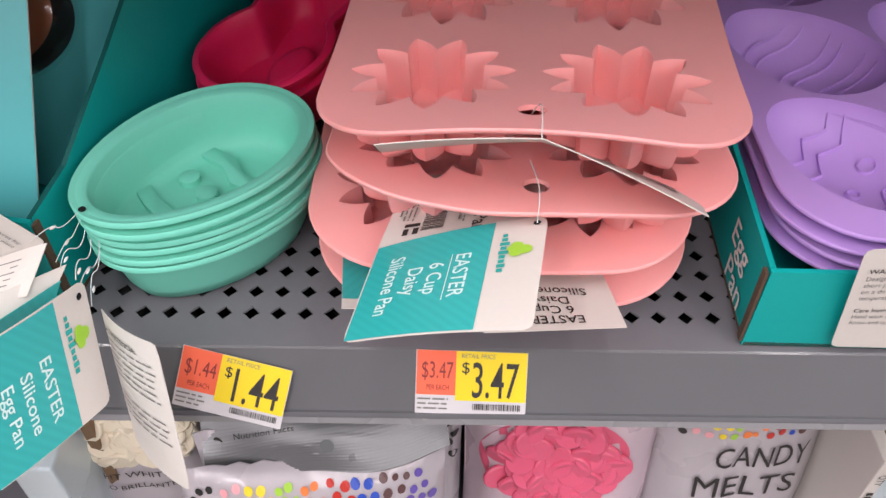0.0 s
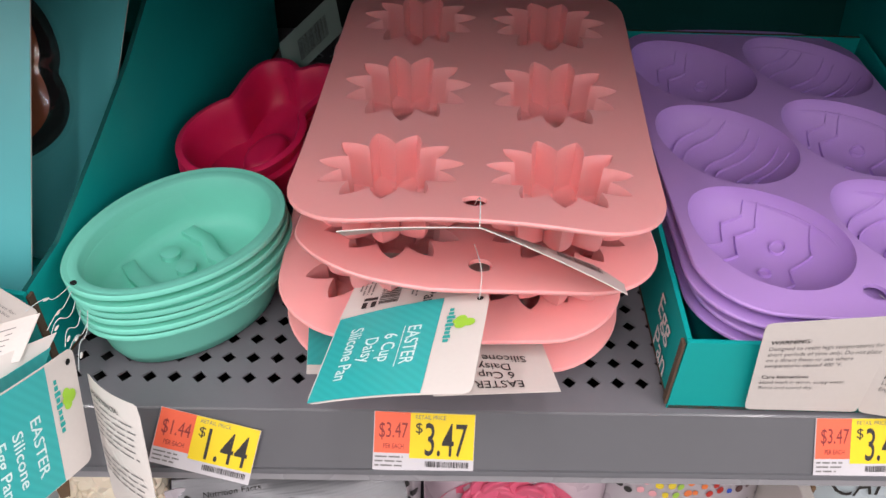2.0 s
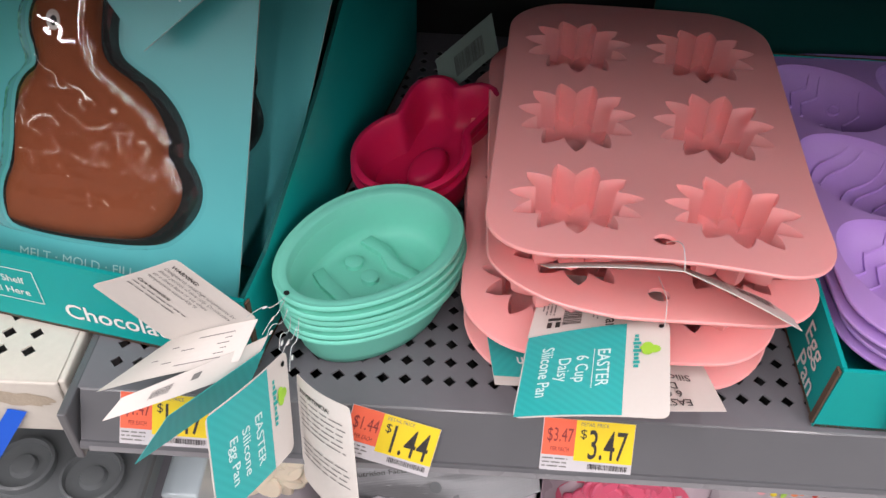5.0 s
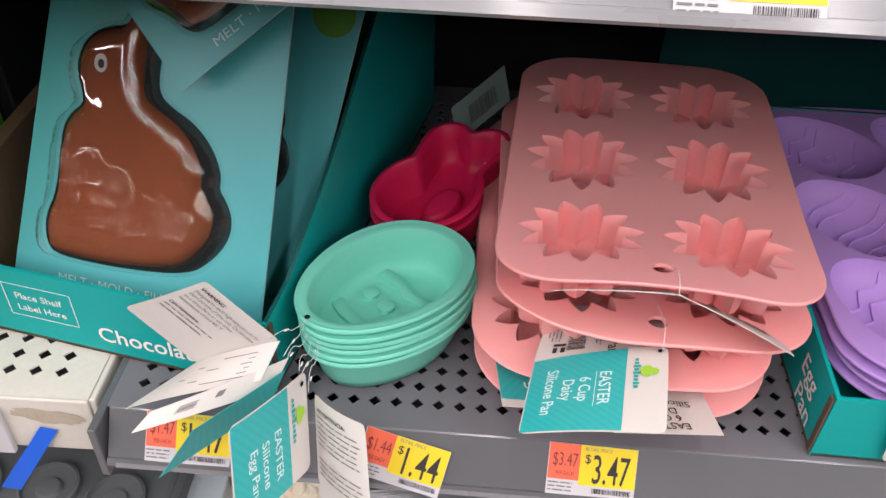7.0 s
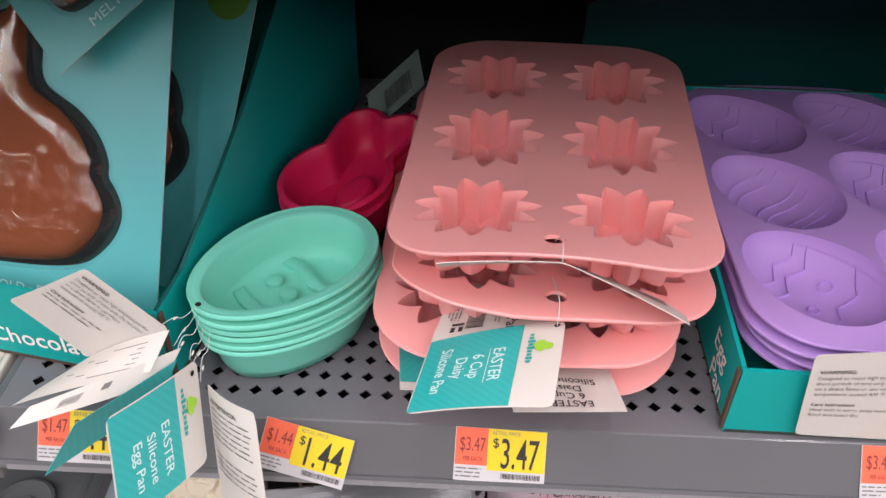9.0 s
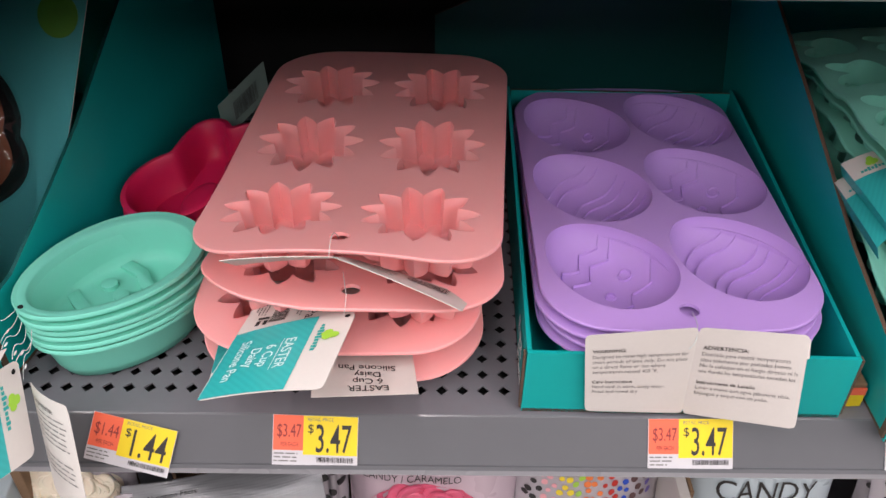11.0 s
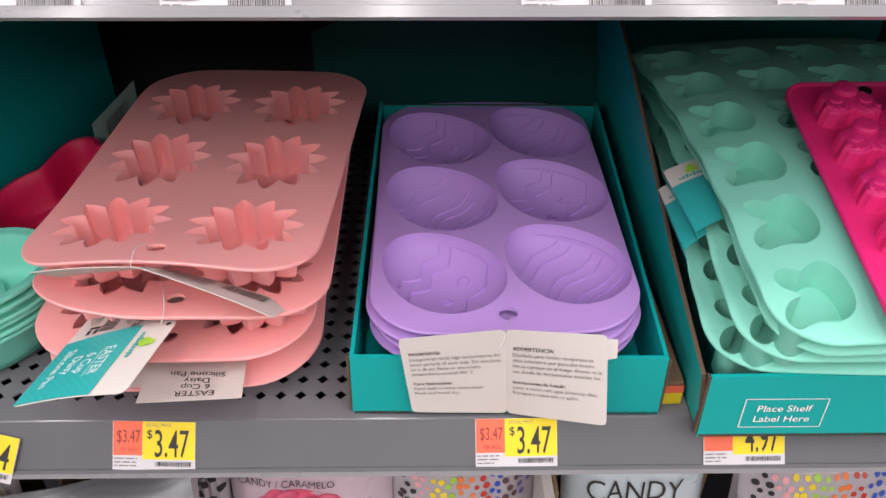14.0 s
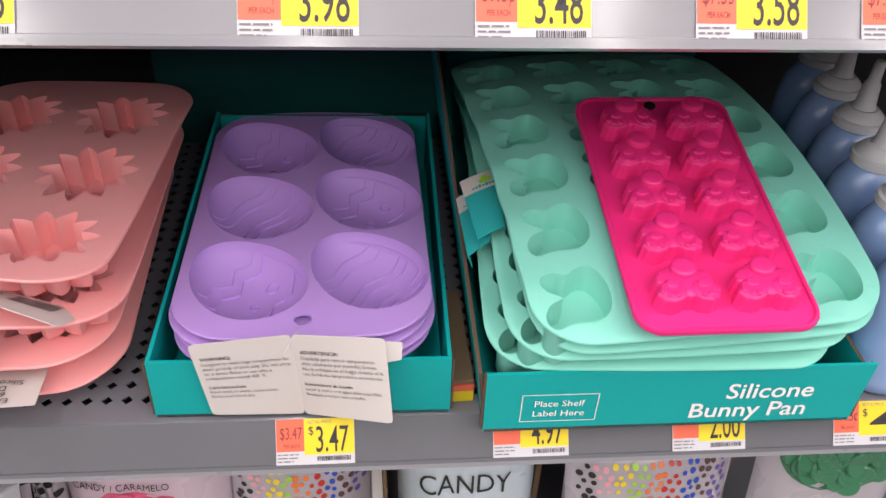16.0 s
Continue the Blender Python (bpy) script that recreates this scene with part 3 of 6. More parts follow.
def moulded_sheet(outline, cups, under, holes, thick, bend, step=0.014):
    """A soft sheet with cups: cups and under are lists of rings (each ring: points and depth), closed by a centre."""
    verts, faces = [], []
    cup_faces = [[] for _ in cups]
    maps = []
    for side, cup_list in ((0, cups), (1, under)):
        rim = grow(outline, -0.0007)
        co, tri, om, lm = plate(rim, [c[0][0] for c in cup_list] + holes, step)
        b = len(verts)
        z = 0.0 if side == 0 else -thick
        verts += [(x, y, z) for x, y in co]
        faces += [tuple(int(b + i) for i in (t if side == 0 else t[::-1])) for t in tri]
        for c, idx, out in zip(cup_list, lm, cup_faces):
            prev = [b + i for i in idx]
            n = len(prev)
            for ring, d in c[1:]:
                if len(ring) == 1:
                    k = len(verts)
                    verts.append((*ring[0], z + d))
                    out += [((prev[i], prev[(i + 1) % n], k) if side == 0 else (prev[(i + 1) % n], prev[i], k)) for i in range(n)]
                    break
                k = len(verts)
                verts += [(x, y, z + d) for x, y in ring]
                for i in range(n):
                    q = (prev[i], prev[(i + 1) % n], k + (i + 1) % n, k + i)
                    out.append(q if side == 0 else q[::-1])
                prev = list(range(k, k + n))
        maps.append(([b + i for i in om], [[b + i for i in l] for l in lm[len(cup_list):]]))
    n = len(outline)
    k = len(verts)
    verts += [(x, y, -thick * 0.3) for x, y in outline] + [(x, y, -thick * 0.7) for x, y in outline]
    t, u = maps[0][0], maps[1][0]
    for i in range(n):
        j = (i + 1) % n
        faces += [(t[j], t[i], k + i, k + j), (k + j, k + i, k + n + i, k + n + j), (k + n + j, k + n + i, u[i], u[j])]
    for a, c in zip(maps[0][1], maps[1][1]):
        for i in range(len(a)):
            j = (i + 1) % len(a)
            faces.append((a[i], a[j], c[j], c[i]))
    return [(x, y, z + bend(x, y)) for x, y, z in verts], faces, cup_faces


def pick(verts, faces):
    """The faces with only the vertices that they use."""
    used = sorted({i for q in faces for i in q})
    at = {old: k for k, old in enumerate(used)}
    return [verts[i] for i in used], [tuple(at[i] for i in q) for q in faces]


def circle(cx, cy, r, n=20):
    return [(cx + r * math.cos(2 * math.pi * k / n), cy + r * math.sin(2 * math.pi * k / n)) for k in range(n)]


def smooth_loop(pts, times=2):
    for _ in range(times):
        out = []
        n = len(pts)
        for i in range(n):
            (xa, ya), (xb, yb) = pts[i], pts[(i + 1) % n]
            out += [(xa * 0.75 + xb * 0.25, ya * 0.75 + yb * 0.25), (xa * 0.25 + xb * 0.75, ya * 0.25 + yb * 0.75)]
        pts = out
    return pts


def flower(cx, cy, scale, amp=1.0, petals=11, per=10, turn=-90.0, ro=0.0372, ri=0.0248):
    pts = []
    n = petals * per
    for k in range(n):
        a = 2 * math.pi * k / n
        tri = abs(((k / per) % 1.0) - 0.5) * 2
        q = 0.72 * tri + 0.28 * math.sin(tri * math.pi / 2)
        mid = (ro + ri) / 2
        r = (ri + (ro - ri) * q - mid) * amp + mid - (1 - amp) * 0.004
        pts.append((cx + scale * r * math.cos(a + radians(turn)), cy + scale * r * math.sin(a + radians(turn))))
    return pts


DAISY_RINGS = ((1.0, 0.0, 1.0), (0.985, -0.0010, 1.0), (0.965, -0.008, 1.02), (0.94, -0.016, 1.04), (0.915, -0.0225, 1.04), (0.875, -0.0252, 1.0), (0.76, -0.0264, 0.80),
               (0.50, -0.0256, 0.35), (0.30, -0.0245, 0.15), (0.22, -0.0220, 0.05), (0.10, -0.0212, 0.0))


def daisy_cup(cx, cy, extra=0.0, turn=-90.0):
    rings = []
    for s, d, amp in DAISY_RINGS:
        pts = flower(cx, cy, s, amp, turn=turn)
        if extra:
            pts = grow(pts, extra)
        rings.append((pts, d - (extra * 0.6 if d < -0.001 else 0)))
    rings.append(([(cx, cy)], -0.0210))
    return rings


def pan_thing(name, geo, material, at, label, category, group, deg=40, cup_name="flower_cup"):
    th = thing(name, at, label, category, group)
    crease(link_mesh("flat_sheet", *pick(geo[0], geo[1]), material, th), deg)
    for q in geo[2]:
        crease(link_mesh(cup_name, *pick(geo[0], q), material, th), deg)
    return th


PW, PL = 0.1825, 0.294
daisy_outline = rounded_rect(PW, PL, 0.042, bow=0.005)
daisy_at = [(sx * 0.0420 - 0.001, sy * 0.0866 - 0.005) for sx in (-1, 1) for sy in (-1, 0, 1)]
top_bend = lambda x, y: 0.0205 * max(0.0, (-y - 0.045) / 0.1) ** 1.6 * (1 - 0.6 * (x / 0.09) ** 2) - 0.004 * max(0, (y - 0.09) / 0.05) + 0.0
geo = moulded_sheet(daisy_outline, [daisy_cup(x, y) for x, y in daisy_at], [daisy_cup(x, y, 0.0016) for x, y in daisy_at],
                    [circle(0.0, -PL / 2 + 0.017, 0.0058)], 0.0026, top_bend)
pan_thing("daisy_pan", geo, M_PINK, pose(0.0644, 0.4116, 1.1077, -0.3, -0.8, -5.3), "pink silicone daisy pan with six flower cups, top of a stack", "baking pan", "pink daisy pans")
for lift, at in ((0.0140, pose(0.0593, 0.4102, 1.0757, -1.1, 0.4, -1.2)), (0.0004, pose(0.0474, 0.4162, 1.0491, -0.3, 0.1, -1.6)), (-0.0085, pose(0.0460, 0.4196, 1.0290, 0.3, 0.2, 0.6))):
    curl = 0.013 if lift > 0.01 else 0.0
    low_bend = lambda x, y: lift * max(0.0, (-y - 0.06) / 0.1) ** 1.5 * (1 - 0.4 * (x / 0.09) ** 2) + curl * (max(0.0, -x - 0.02) / 0.06) ** 1.3 * (max(0.0, -y - 0.07) / 0.07) ** 1.2
    geo2 = moulded_sheet(daisy_outline, [daisy_cup(x, y) for x, y in daisy_at], [daisy_cup(x, y, 0.0016) for x, y in daisy_at],
                         [circle(0.0, -PL / 2 + 0.017, 0.0058)], 0.0026, low_bend)
    pan_thing("daisy_pan", geo2, M_PINK, at, "pink silicone daisy pan stacked under another", "baking pan", "pink daisy pans")


# ---- purple egg pans ----
def egg(cx, cy, a, b, turn, n=56, k=0.14):
    out = []
    for i in range(n):
        t = 2 * math.pi * i / n
        x, y = a * math.cos(t), b * math.sin(t) * (1 - k * math.cos(t))
        c, s = math.cos(radians(turn)), math.sin(radians(turn))
        out.append((cx + x * c - y * s, cy + x * s + y * c))
    return out


EGG_S = (1.0, 0.994, 0.98, 0.96, 0.93, 0.90, 0.86, 0.81, 0.75, 0.68, 0.60, 0.50, 0.40, 0.28, 0.15)


def egg_depth(s, depth):
    return -depth * max(0.0, 1 - s ** 2.6) ** 0.62


def egg_cup(cx, cy, a, b, turn, depth, extra=0.0, k=0.14):
    rings = []
    for s in EGG_S:
        rings.append((egg(cx, cy, a * s + extra, b * s + extra, turn, k=k), egg_depth(s, depth) - (extra * 0.5 if s < 0.99 else 0)))
    rings.append(([(cx, cy)], -depth - extra * 0.5))
    return rings


def ridge(lines, cx, cy, a, b, turn, depth, bend, width=0.0006, high=0.0019):
    """Raised lines that follow an egg-shaped cup; points are in its own axes, from -1 to 1."""
    verts, faces = [], []
    c, s = math.cos(radians(turn)), math.sin(radians(turn))
    for line in lines:
        fine = []
        for (p0, q0), (p1, q1) in zip(line, line[1:]):
            m = max(2, int(math.hypot((p1 - p0) * a, (q1 - q0) * b) / 0.0025))
            fine += [(p0 + (p1 - p0) * i / m, q0 + (q1 - q0) * i / m) for i in range(m)]
        fine.append(line[-1])
        fine = [(p, q) for p, q in fine if p * p + (q / (1 - 0.14 * p)) ** 2 < 0.90]
        start = len(verts)
        for i, (p, q) in enumerate(fine):
            pa, qa = fine[max(i - 1, 0)]
            pb, qb = fine[min(i + 1, len(fine) - 1)]
            tx, ty = (pb - pa) * a, (qb - qa) * b
            g = math.hypot(tx, ty) or 1
            for off, up in ((-1, -0.0003), (-0.55, high), (0.55, high), (1, -0.0003)):
                x, y = p * a - ty / g * width * off, q * b + tx / g * width * off
                rr = math.hypot(x / a, y / b)
                for _ in range(5):
                    rr = math.hypot(x / a, y / b / (1 - 0.14 * max(-1.0, min(1.0, x / a / max(rr, 1e-6)))))
                rr = min(1.0, rr)
                gx, gy = cx + x * c - y * s, cy + x * s + y * c
                verts.append((gx, gy, egg_depth(rr, depth) + up + bend(gx, gy)))
        for i in range(len(fine) - 1):
            for j in range(3):
                k = start + 4 * i + j
                faces.append((k, k + 1, k + 5, k + 4))
    return verts, faces


def ripple(p):
    """A slanting line with one soft kink across an egg."""
    pts = []
    for i in range(25):
        q = 1 - 2 * i / 24
        pts.append((p - 0.10 * q + 0.085 * math.sin(q * 4.6 + 1.9), q))
    return pts


def ring_line(p, q, r, a, b, n=14):
    return [(p + r / a * math.cos(2 * math.pi * i / n), q + r / b * math.sin(2 * math.pi * i / n)) for i in range(n + 1)]


QW, QL = 0.1780, 0.299
EA, EB, ED, ET = 0.0480, 0.0385, 0.0255, 128.0
egg_outline = rounded_rect(QW, QL, 0.038, bow=0.006)
egg_at = [(sx * 0.0425 + 0.001, sy * 0.0915 + 0.002 + (0.0075 if sx > 0 else 0.0)) for sx in (-1, 1) for sy in (-1, 0, 1)]
flat = lambda x, y: 0.0015 * math.sin(14 * x + 9 * y)
geo = moulded_sheet(egg_outline, [egg_cup(x, y, EA, EB, ET, ED) for x, y in egg_at], [egg_cup(x, y, EA, EB, ET, ED, 0.0016) for x, y in egg_at],
                    [circle(0.0005, -QL / 2 + 0.0135, 0.0062)], 0.0026, flat)
purple_pose = pose(0.2628, 0.4215, 1.0627, -1.0, 0, -1.0)
top_egg = pan_thing("egg_pan", geo, M_PURPLE, purple_pose, "purple silicone pan with six decorated egg cups", "baking pan", "purple egg pans", 35, "egg_cup")
egg_cups = [c for c in bpy.data.objects if c.parent == top_egg and c.name.startswith("egg_cup")]
for i, (x, y) in enumerate(egg_at):
    if i % 2 == 0:
        lines = [[(0.72, -0.72), (0.57, -0.52), (0.67, -0.21), (0.48, 0.01), (0.53, 0.38), (0.34, 0.62), (0.40, 0.9)], [(0.58, -0.84), (0.35, -0.54), (0.45, -0.23), (0.24, 0.02), (0.29, 0.40), (0.08, 0.66), (0.12, 1.0)],
                 [(-0.09, -1.0), (-0.38, -0.64), (-0.31, -0.29), (-0.50, -0.04), (-0.44, 0.35), (-0.62, 0.62)], ring_line(0.01, -0.53, 0.0042, EA, EB), ring_line(-0.14, 0.01, 0.0034, EA, EB)]
    else:
        lines = [ripple(p0) for p0 in (0.60, 0.42, 0.06, -0.12, -0.42, -0.60)]
    for line in lines:
        v, f = ridge([line], x, y, EA, EB, ET, ED, flat)
        if f:
            crease(link_mesh("relief_line", v, f, M_PURPLE, egg_cups[i]), 25)
plain_egg = pan_thing("egg_pan", geo, M_PURPLE, pose(0.2618, 0.4190, 1.0555, -0.8, 0.3, -1.8), "purple silicone egg pan nested in a stack", "baking pan", "purple egg pans", 35, "egg_cup")
copy_thing(plain_egg, pose(0.2635, 0.4185, 1.0490, -0.6, -0.2, -0.4))
copy_thing(plain_egg, pose(0.2625, 0.4175, 1.0425, -0.5, 0, -1.2))


# ---- mint bunny pans ----
def radial(circles, n=64):
    """The outline of joined discs seen from the first one's centre."""
    cx, cy, _ = circles[0]
    out = []
    for i in range(n):
        a = 2 * math.pi * i / n
        dx, dy = math.cos(a), math.sin(a)
        best = 0.0
        for x, y, r in circles:
            px, py = x - cx, y - cy
            t = px * dx + py * dy
            h = r * r - (px * px + py * py - t * t)
            if h > 0:
                best = max(best, t + math.sqrt(h))
        out.append((best * dx, best * dy))
    for _ in range(1):
        out = [((out[i - 1][0] + 2 * out[i][0] + out[(i + 1) % n][0]) / 4, (out[i - 1][1] + 2 * out[i][1] + out[(i + 1) % n][1]) / 4) for i in range(n)]
    return out


def capsule(x0, y0, r0, x1, y1, r1, n=8):
    return [(x0 + (x1 - x0) * i / n, y0 + (y1 - y0) * i / n, r0 + (r1 - r0) * i / n) for i in range(n + 1)]


bunny_unit = smooth_loop([(-0.0263, 0.0097), (-0.0227, 0.0158), (-0.0151, 0.0173), (-0.0076, 0.0133), (-0.0013, 0.0184), (0.0077, 0.0209), (0.0150, 0.0133), (0.0184, -0.0015), (0.0160, -0.0128), (0.0102, -0.0189), (0.0014, -0.0219), (-0.0074, -0.0199), (-0.0138, -0.0214), (-0.0206, -0.0240), (-0.0258, -0.0199), (-0.0268, -0.0128), (-0.0224, -0.0061), (-0.0157, -0.0036), (-0.0127, -0.0026), (-0.0162, 0.0000), (-0.0228, 0.0031)], 2)[::-1]


def bunny_cup(cx, cy, depth, extra=0.0):
    rings = []
    for s, d in ((1.0, 0.0), (0.988, -0.0010), (0.972, -depth * 0.95), (0.955, -depth), (0.5, -depth)):
        pts = [(cx - 0.0008 + x * s, cy - 0.0070 + y * s) for x, y in bunny_unit]
        if extra:
            pts = grow(pts, extra)
        rings.append((pts, d - (extra * 0.6 if d < -0.001 else 0)))
    rings.append(([(cx - 0.0008, cy - 0.0070)], -depth))
    return rings


BW, BL = 0.240, 0.345
bunny_outline = rounded_rect(BW, BL, 0.036, bow=0.005)
bunny_at = [(-0.0835 + 0.0575 * i, -BL / 2 + 0.0395 + 0.0545 * j) for i in range(4) for j in range(6)]
for sag, at, note in ((0.090, pose(0.5128, 0.3960, 1.1340, 3.8, 0, 3.8), "lying uppermost"), (0.093, pose(0.5165, 0.3985, 1.1235, 3.8, 0.0, 3.0), "nested in a stack"),
                      (0.094, pose(0.5096, 0.4010, 1.1130, 3.8, 0.3, 0.6), "nested in a stack"), (0.080, pose(0.5080, 0.4060, 1.0900, 3.2, 0.0, -3.0), "lowest of a stack")):
    mint_bend = lambda x, y: -sag * (y / 0.335) ** 2 - 0.004 * (x / 0.12) ** 2 + 0.0024 * math.cos(2 * math.pi * (y + 0.1335) / 0.0550) * max(0, (-x - 0.085) / 0.04) ** 2
    geo = moulded_sheet(bunny_outline, [bunny_cup(x, y, 0.0215) for x, y in bunny_at], [bunny_cup(x, y, 0.0215, 0.0008) for x, y in bunny_at], [], 0.0024, mint_bend, 0.012)
    pan_thing("bunny_pan", geo, M_MINT, at, "mint green silicone pan with bunny head cups, " + note, "baking pan", "mint bunny pans", 40, "bunny_cup")


# ---- magenta paw pan, cups upwards ----
paw = thing("paw_pan", pose(0.5205, 0.3160, 1.1310, 10.8, 0, -0.8), "bright magenta silicone pan with bunny feet bumps, lying upside down", "baking pan")
FW, FL = 0.1165, 0.2200
geo = moulded_sheet(rounded_rect(FW, FL, 0.017), [], [], [], 0.0028, lambda x, y: 0.0)
crease(link_mesh("flat_sheet", geo[0], geo[1], M_MAGENTA, paw), 40)
edge = rounded_rect(FW - 0.003, FL - 0.003, 0.0155)
verts, faces = [], []
n = len(edge)
for k in range(6):
    a = 2 * math.pi * k / 6
    verts += [(x, y, 0.0004 + 0.0018 * math.sin(a)) for x, y in grow(edge, 0.0018 * math.cos(a))]
for k in range(6):
    for i in range(n):
        j, k2 = (i + 1) % n, (k + 1) % 6
        faces.append((k * n + i, k * n + j, k2 * n + j, k2 * n + i))
crease(link_mesh("rolled_rim", verts, faces, M_MAGENTA, paw), 60)


def bump(outline, levels):
    verts, faces = [], []
    n = len(outline)
    cx, cy = sum(p[0] for p in outline) / n, sum(p[1] for p in outline) / n
    for s, z in levels:
        verts += [(cx + (x - cx) * s, cy + (y - cy) * s, z) for x, y in outline]
    for k in range(len(levels) - 1):
        for i in range(n):
            j = (i + 1) % n
            faces.append((k * n + i, k * n + j, (k + 1) * n + j, (k + 1) * n + i))
    faces.append(tuple(range((len(levels) - 1) * n, len(levels) * n)))
    return verts, faces


def join(*geos):
    verts, faces = [], []
    for v, f in geos:
        b = len(verts)
        verts += v
        faces += [tuple(b + i for i in q) for q in f]
    return verts, faces


paw_unit = radial([(0.0, 0.0020, 0.0130), (-0.0104, -0.0098, 0.0090), (0.0112, -0.0090, 0.0090), (0.0, -0.0060, 0.0085), (0.0, 0.0090, 0.0112), (0.0070, 0.0030, 0.0110), (-0.0070, 0.0030, 0.0110)], 120)
paw_unit = [(x * (1 + 0.022 * math.sin(24 * 2 * math.pi * i / 120)), y * (1 + 0.022 * math.sin(24 * 2 * math.pi * i / 120))) for i, (x, y) in enumerate(paw_unit)]


def disc(cx, cy, z, rx, ry, high, turn=0.0, n=22):
    """A low flat-topped oval pad with a rounded edge."""
    verts, faces = [], []
    c, s = math.cos(radians(turn)), math.sin(radians(turn))
    for k, up in ((1.06, -0.0004), (1.0, high * 0.55), (0.90, high * 0.9), (0.72, high), (0.3, high * 1.03)):
        for i in range(n):
            a = 2 * math.pi * i / n
            x, y = rx * k * math.cos(a), ry * k * math.sin(a)
            verts.append((cx + x * c - y * s, cy + x * s + y * c, z + up))
    for k in range(4):
        for i in range(n):
            j = (i + 1) % n
            faces.append((k * n + i, k * n + j, (k + 1) * n + j, (k + 1) * n + i))
    faces.append(tuple(range(4 * n, 5 * n)))
    return verts, faces


PH = 0.0125
lumps = [bump(paw_unit, ((1.05, -0.0005), (1.01, 0.0010), (0.975, PH * 0.80), (0.955, PH * 0.93), (0.90, PH), (0.4, PH)))]
lumps.append(disc(0.0006, 0.0098, PH, 0.0078, 0.0092, 0.0036))
for side, fx in ((-1, -0.0098), (1, 0.0108)):
    lumps.append(disc(fx, -0.0088, PH, 0.0070, 0.0088, 0.0010, side * 22))
    lumps.append(disc(fx - side * 0.0006, -0.0052, PH + 0.0009, 0.0040, 0.0042, 0.0013, side * 22))
    for k in (-1, 0, 1):
        a = radians(side * 22)
        px, py = k * 0.0043, -0.0062 + abs(k) * 0.0016
        lumps.append(disc(fx + px * math.cos(a) - py * math.sin(a), -0.0086 + px * math.sin(a) + py * math.cos(a), PH + 0.0007, 0.0020, 0.0026, 0.0011, 0, 12))
pv, pf = join(*lumps)
first = None
for j in range(5):
    for i in range(2):
        ob = link_mesh("paw_bump", pv, pf, M_MAGENTA, paw) if first is None else new("paw_bump", first.data)
        if first is None:
            first = crease(ob, 50)
        ob.parent = paw
        ob.matrix_basis = pose((i - 0.5) * 0.0500, -FL / 2 + 0.0310 + j * 0.0393, 0.0) @ Matrix.Diagonal((1.02, 0.82, 1.0, 1.0))
crease(link_mesh("hang_hole_ring", *lathe([(0.0045, 0.0), (0.0045, 0.0012), (0.0036, 0.0012)], 18), M_GAPSHADE, paw), 40).matrix_basis = pose(0, FL / 2 - 0.009, 0)


# ---- green egg bowls ----
def bowl_geo():
    ring_spec = ((0.0600, 0.0430, 0.0), (0.0625, 0.0452, 0.0008), (0.0632, 0.0460, 0.0), (0.0630, 0.0457, -0.0022), (0.0590, 0.0418, -0.0030),
                 (0.0572, 0.0402, -0.008), (0.0532, 0.0366, -0.024), (0.0495, 0.0334, -0.0320), (0.0400, 0.0255, -0.0345))
    inner = ((0.0600, 0.0430, 0.0), (0.0555, 0.0385, -0.0002), (0.0545, 0.0375, -0.0014), (0.0530, 0.0362, -0.010), (0.0510, 0.0345, -0.022),
             (0.0490, 0.0328, -0.0280), (0.0455, 0.0300, -0.0310), (0.0380, 0.0250, -0.0318))
    n = 72
    verts, faces = [], []
    for spec, flip in ((ring_spec, 1), (inner, -1)):
        b = len(verts)
        for a, c, z in spec:
            verts += [(x, y, z) for x, y in egg(0, 0, a, c, 0, n, 0.10)]
        for k in range(len(spec) - 1):
            for i in range(n):
                j = (i + 1) % n
                q = (b + k * n + i, b + k * n + j, b + (k + 1) * n + j, b + (k + 1) * n + i)
                faces.append(q if flip < 0 else q[::-1])
        last = b + (len(spec) - 1) * n
        cap = tuple(range(last, last + n))
        faces.append(cap if flip < 0 else cap[::-1])
    return verts, faces


def raised(poly, z0, z1):
    n = len(poly)
    ins = grow(poly, -0.0007)
    verts = [(x, y, z0) for x, y in poly] + [(x, y, z1 - 0.0004) for x, y in poly] + [(x, y, z1) for x, y in ins]
    faces = [(i, (i + 1) % n, n + (i + 1) % n, n + i) for i in range(n)] + [(n + i, n + (i + 1) % n, 2 * n + (i + 1) % n, 2 * n + i) for i in range(n)]
    faces.append(tuple(range(2 * n, 3 * n)))
    return verts, faces


def band(line, half):
    """A strip outline along a zigzag across the bowl's floor."""
    up, down = [], []
    for i, (x, y) in enumerate(line):
        up.append((x - half, y))
        down.append((x + half, y))
    return down + up[::-1]


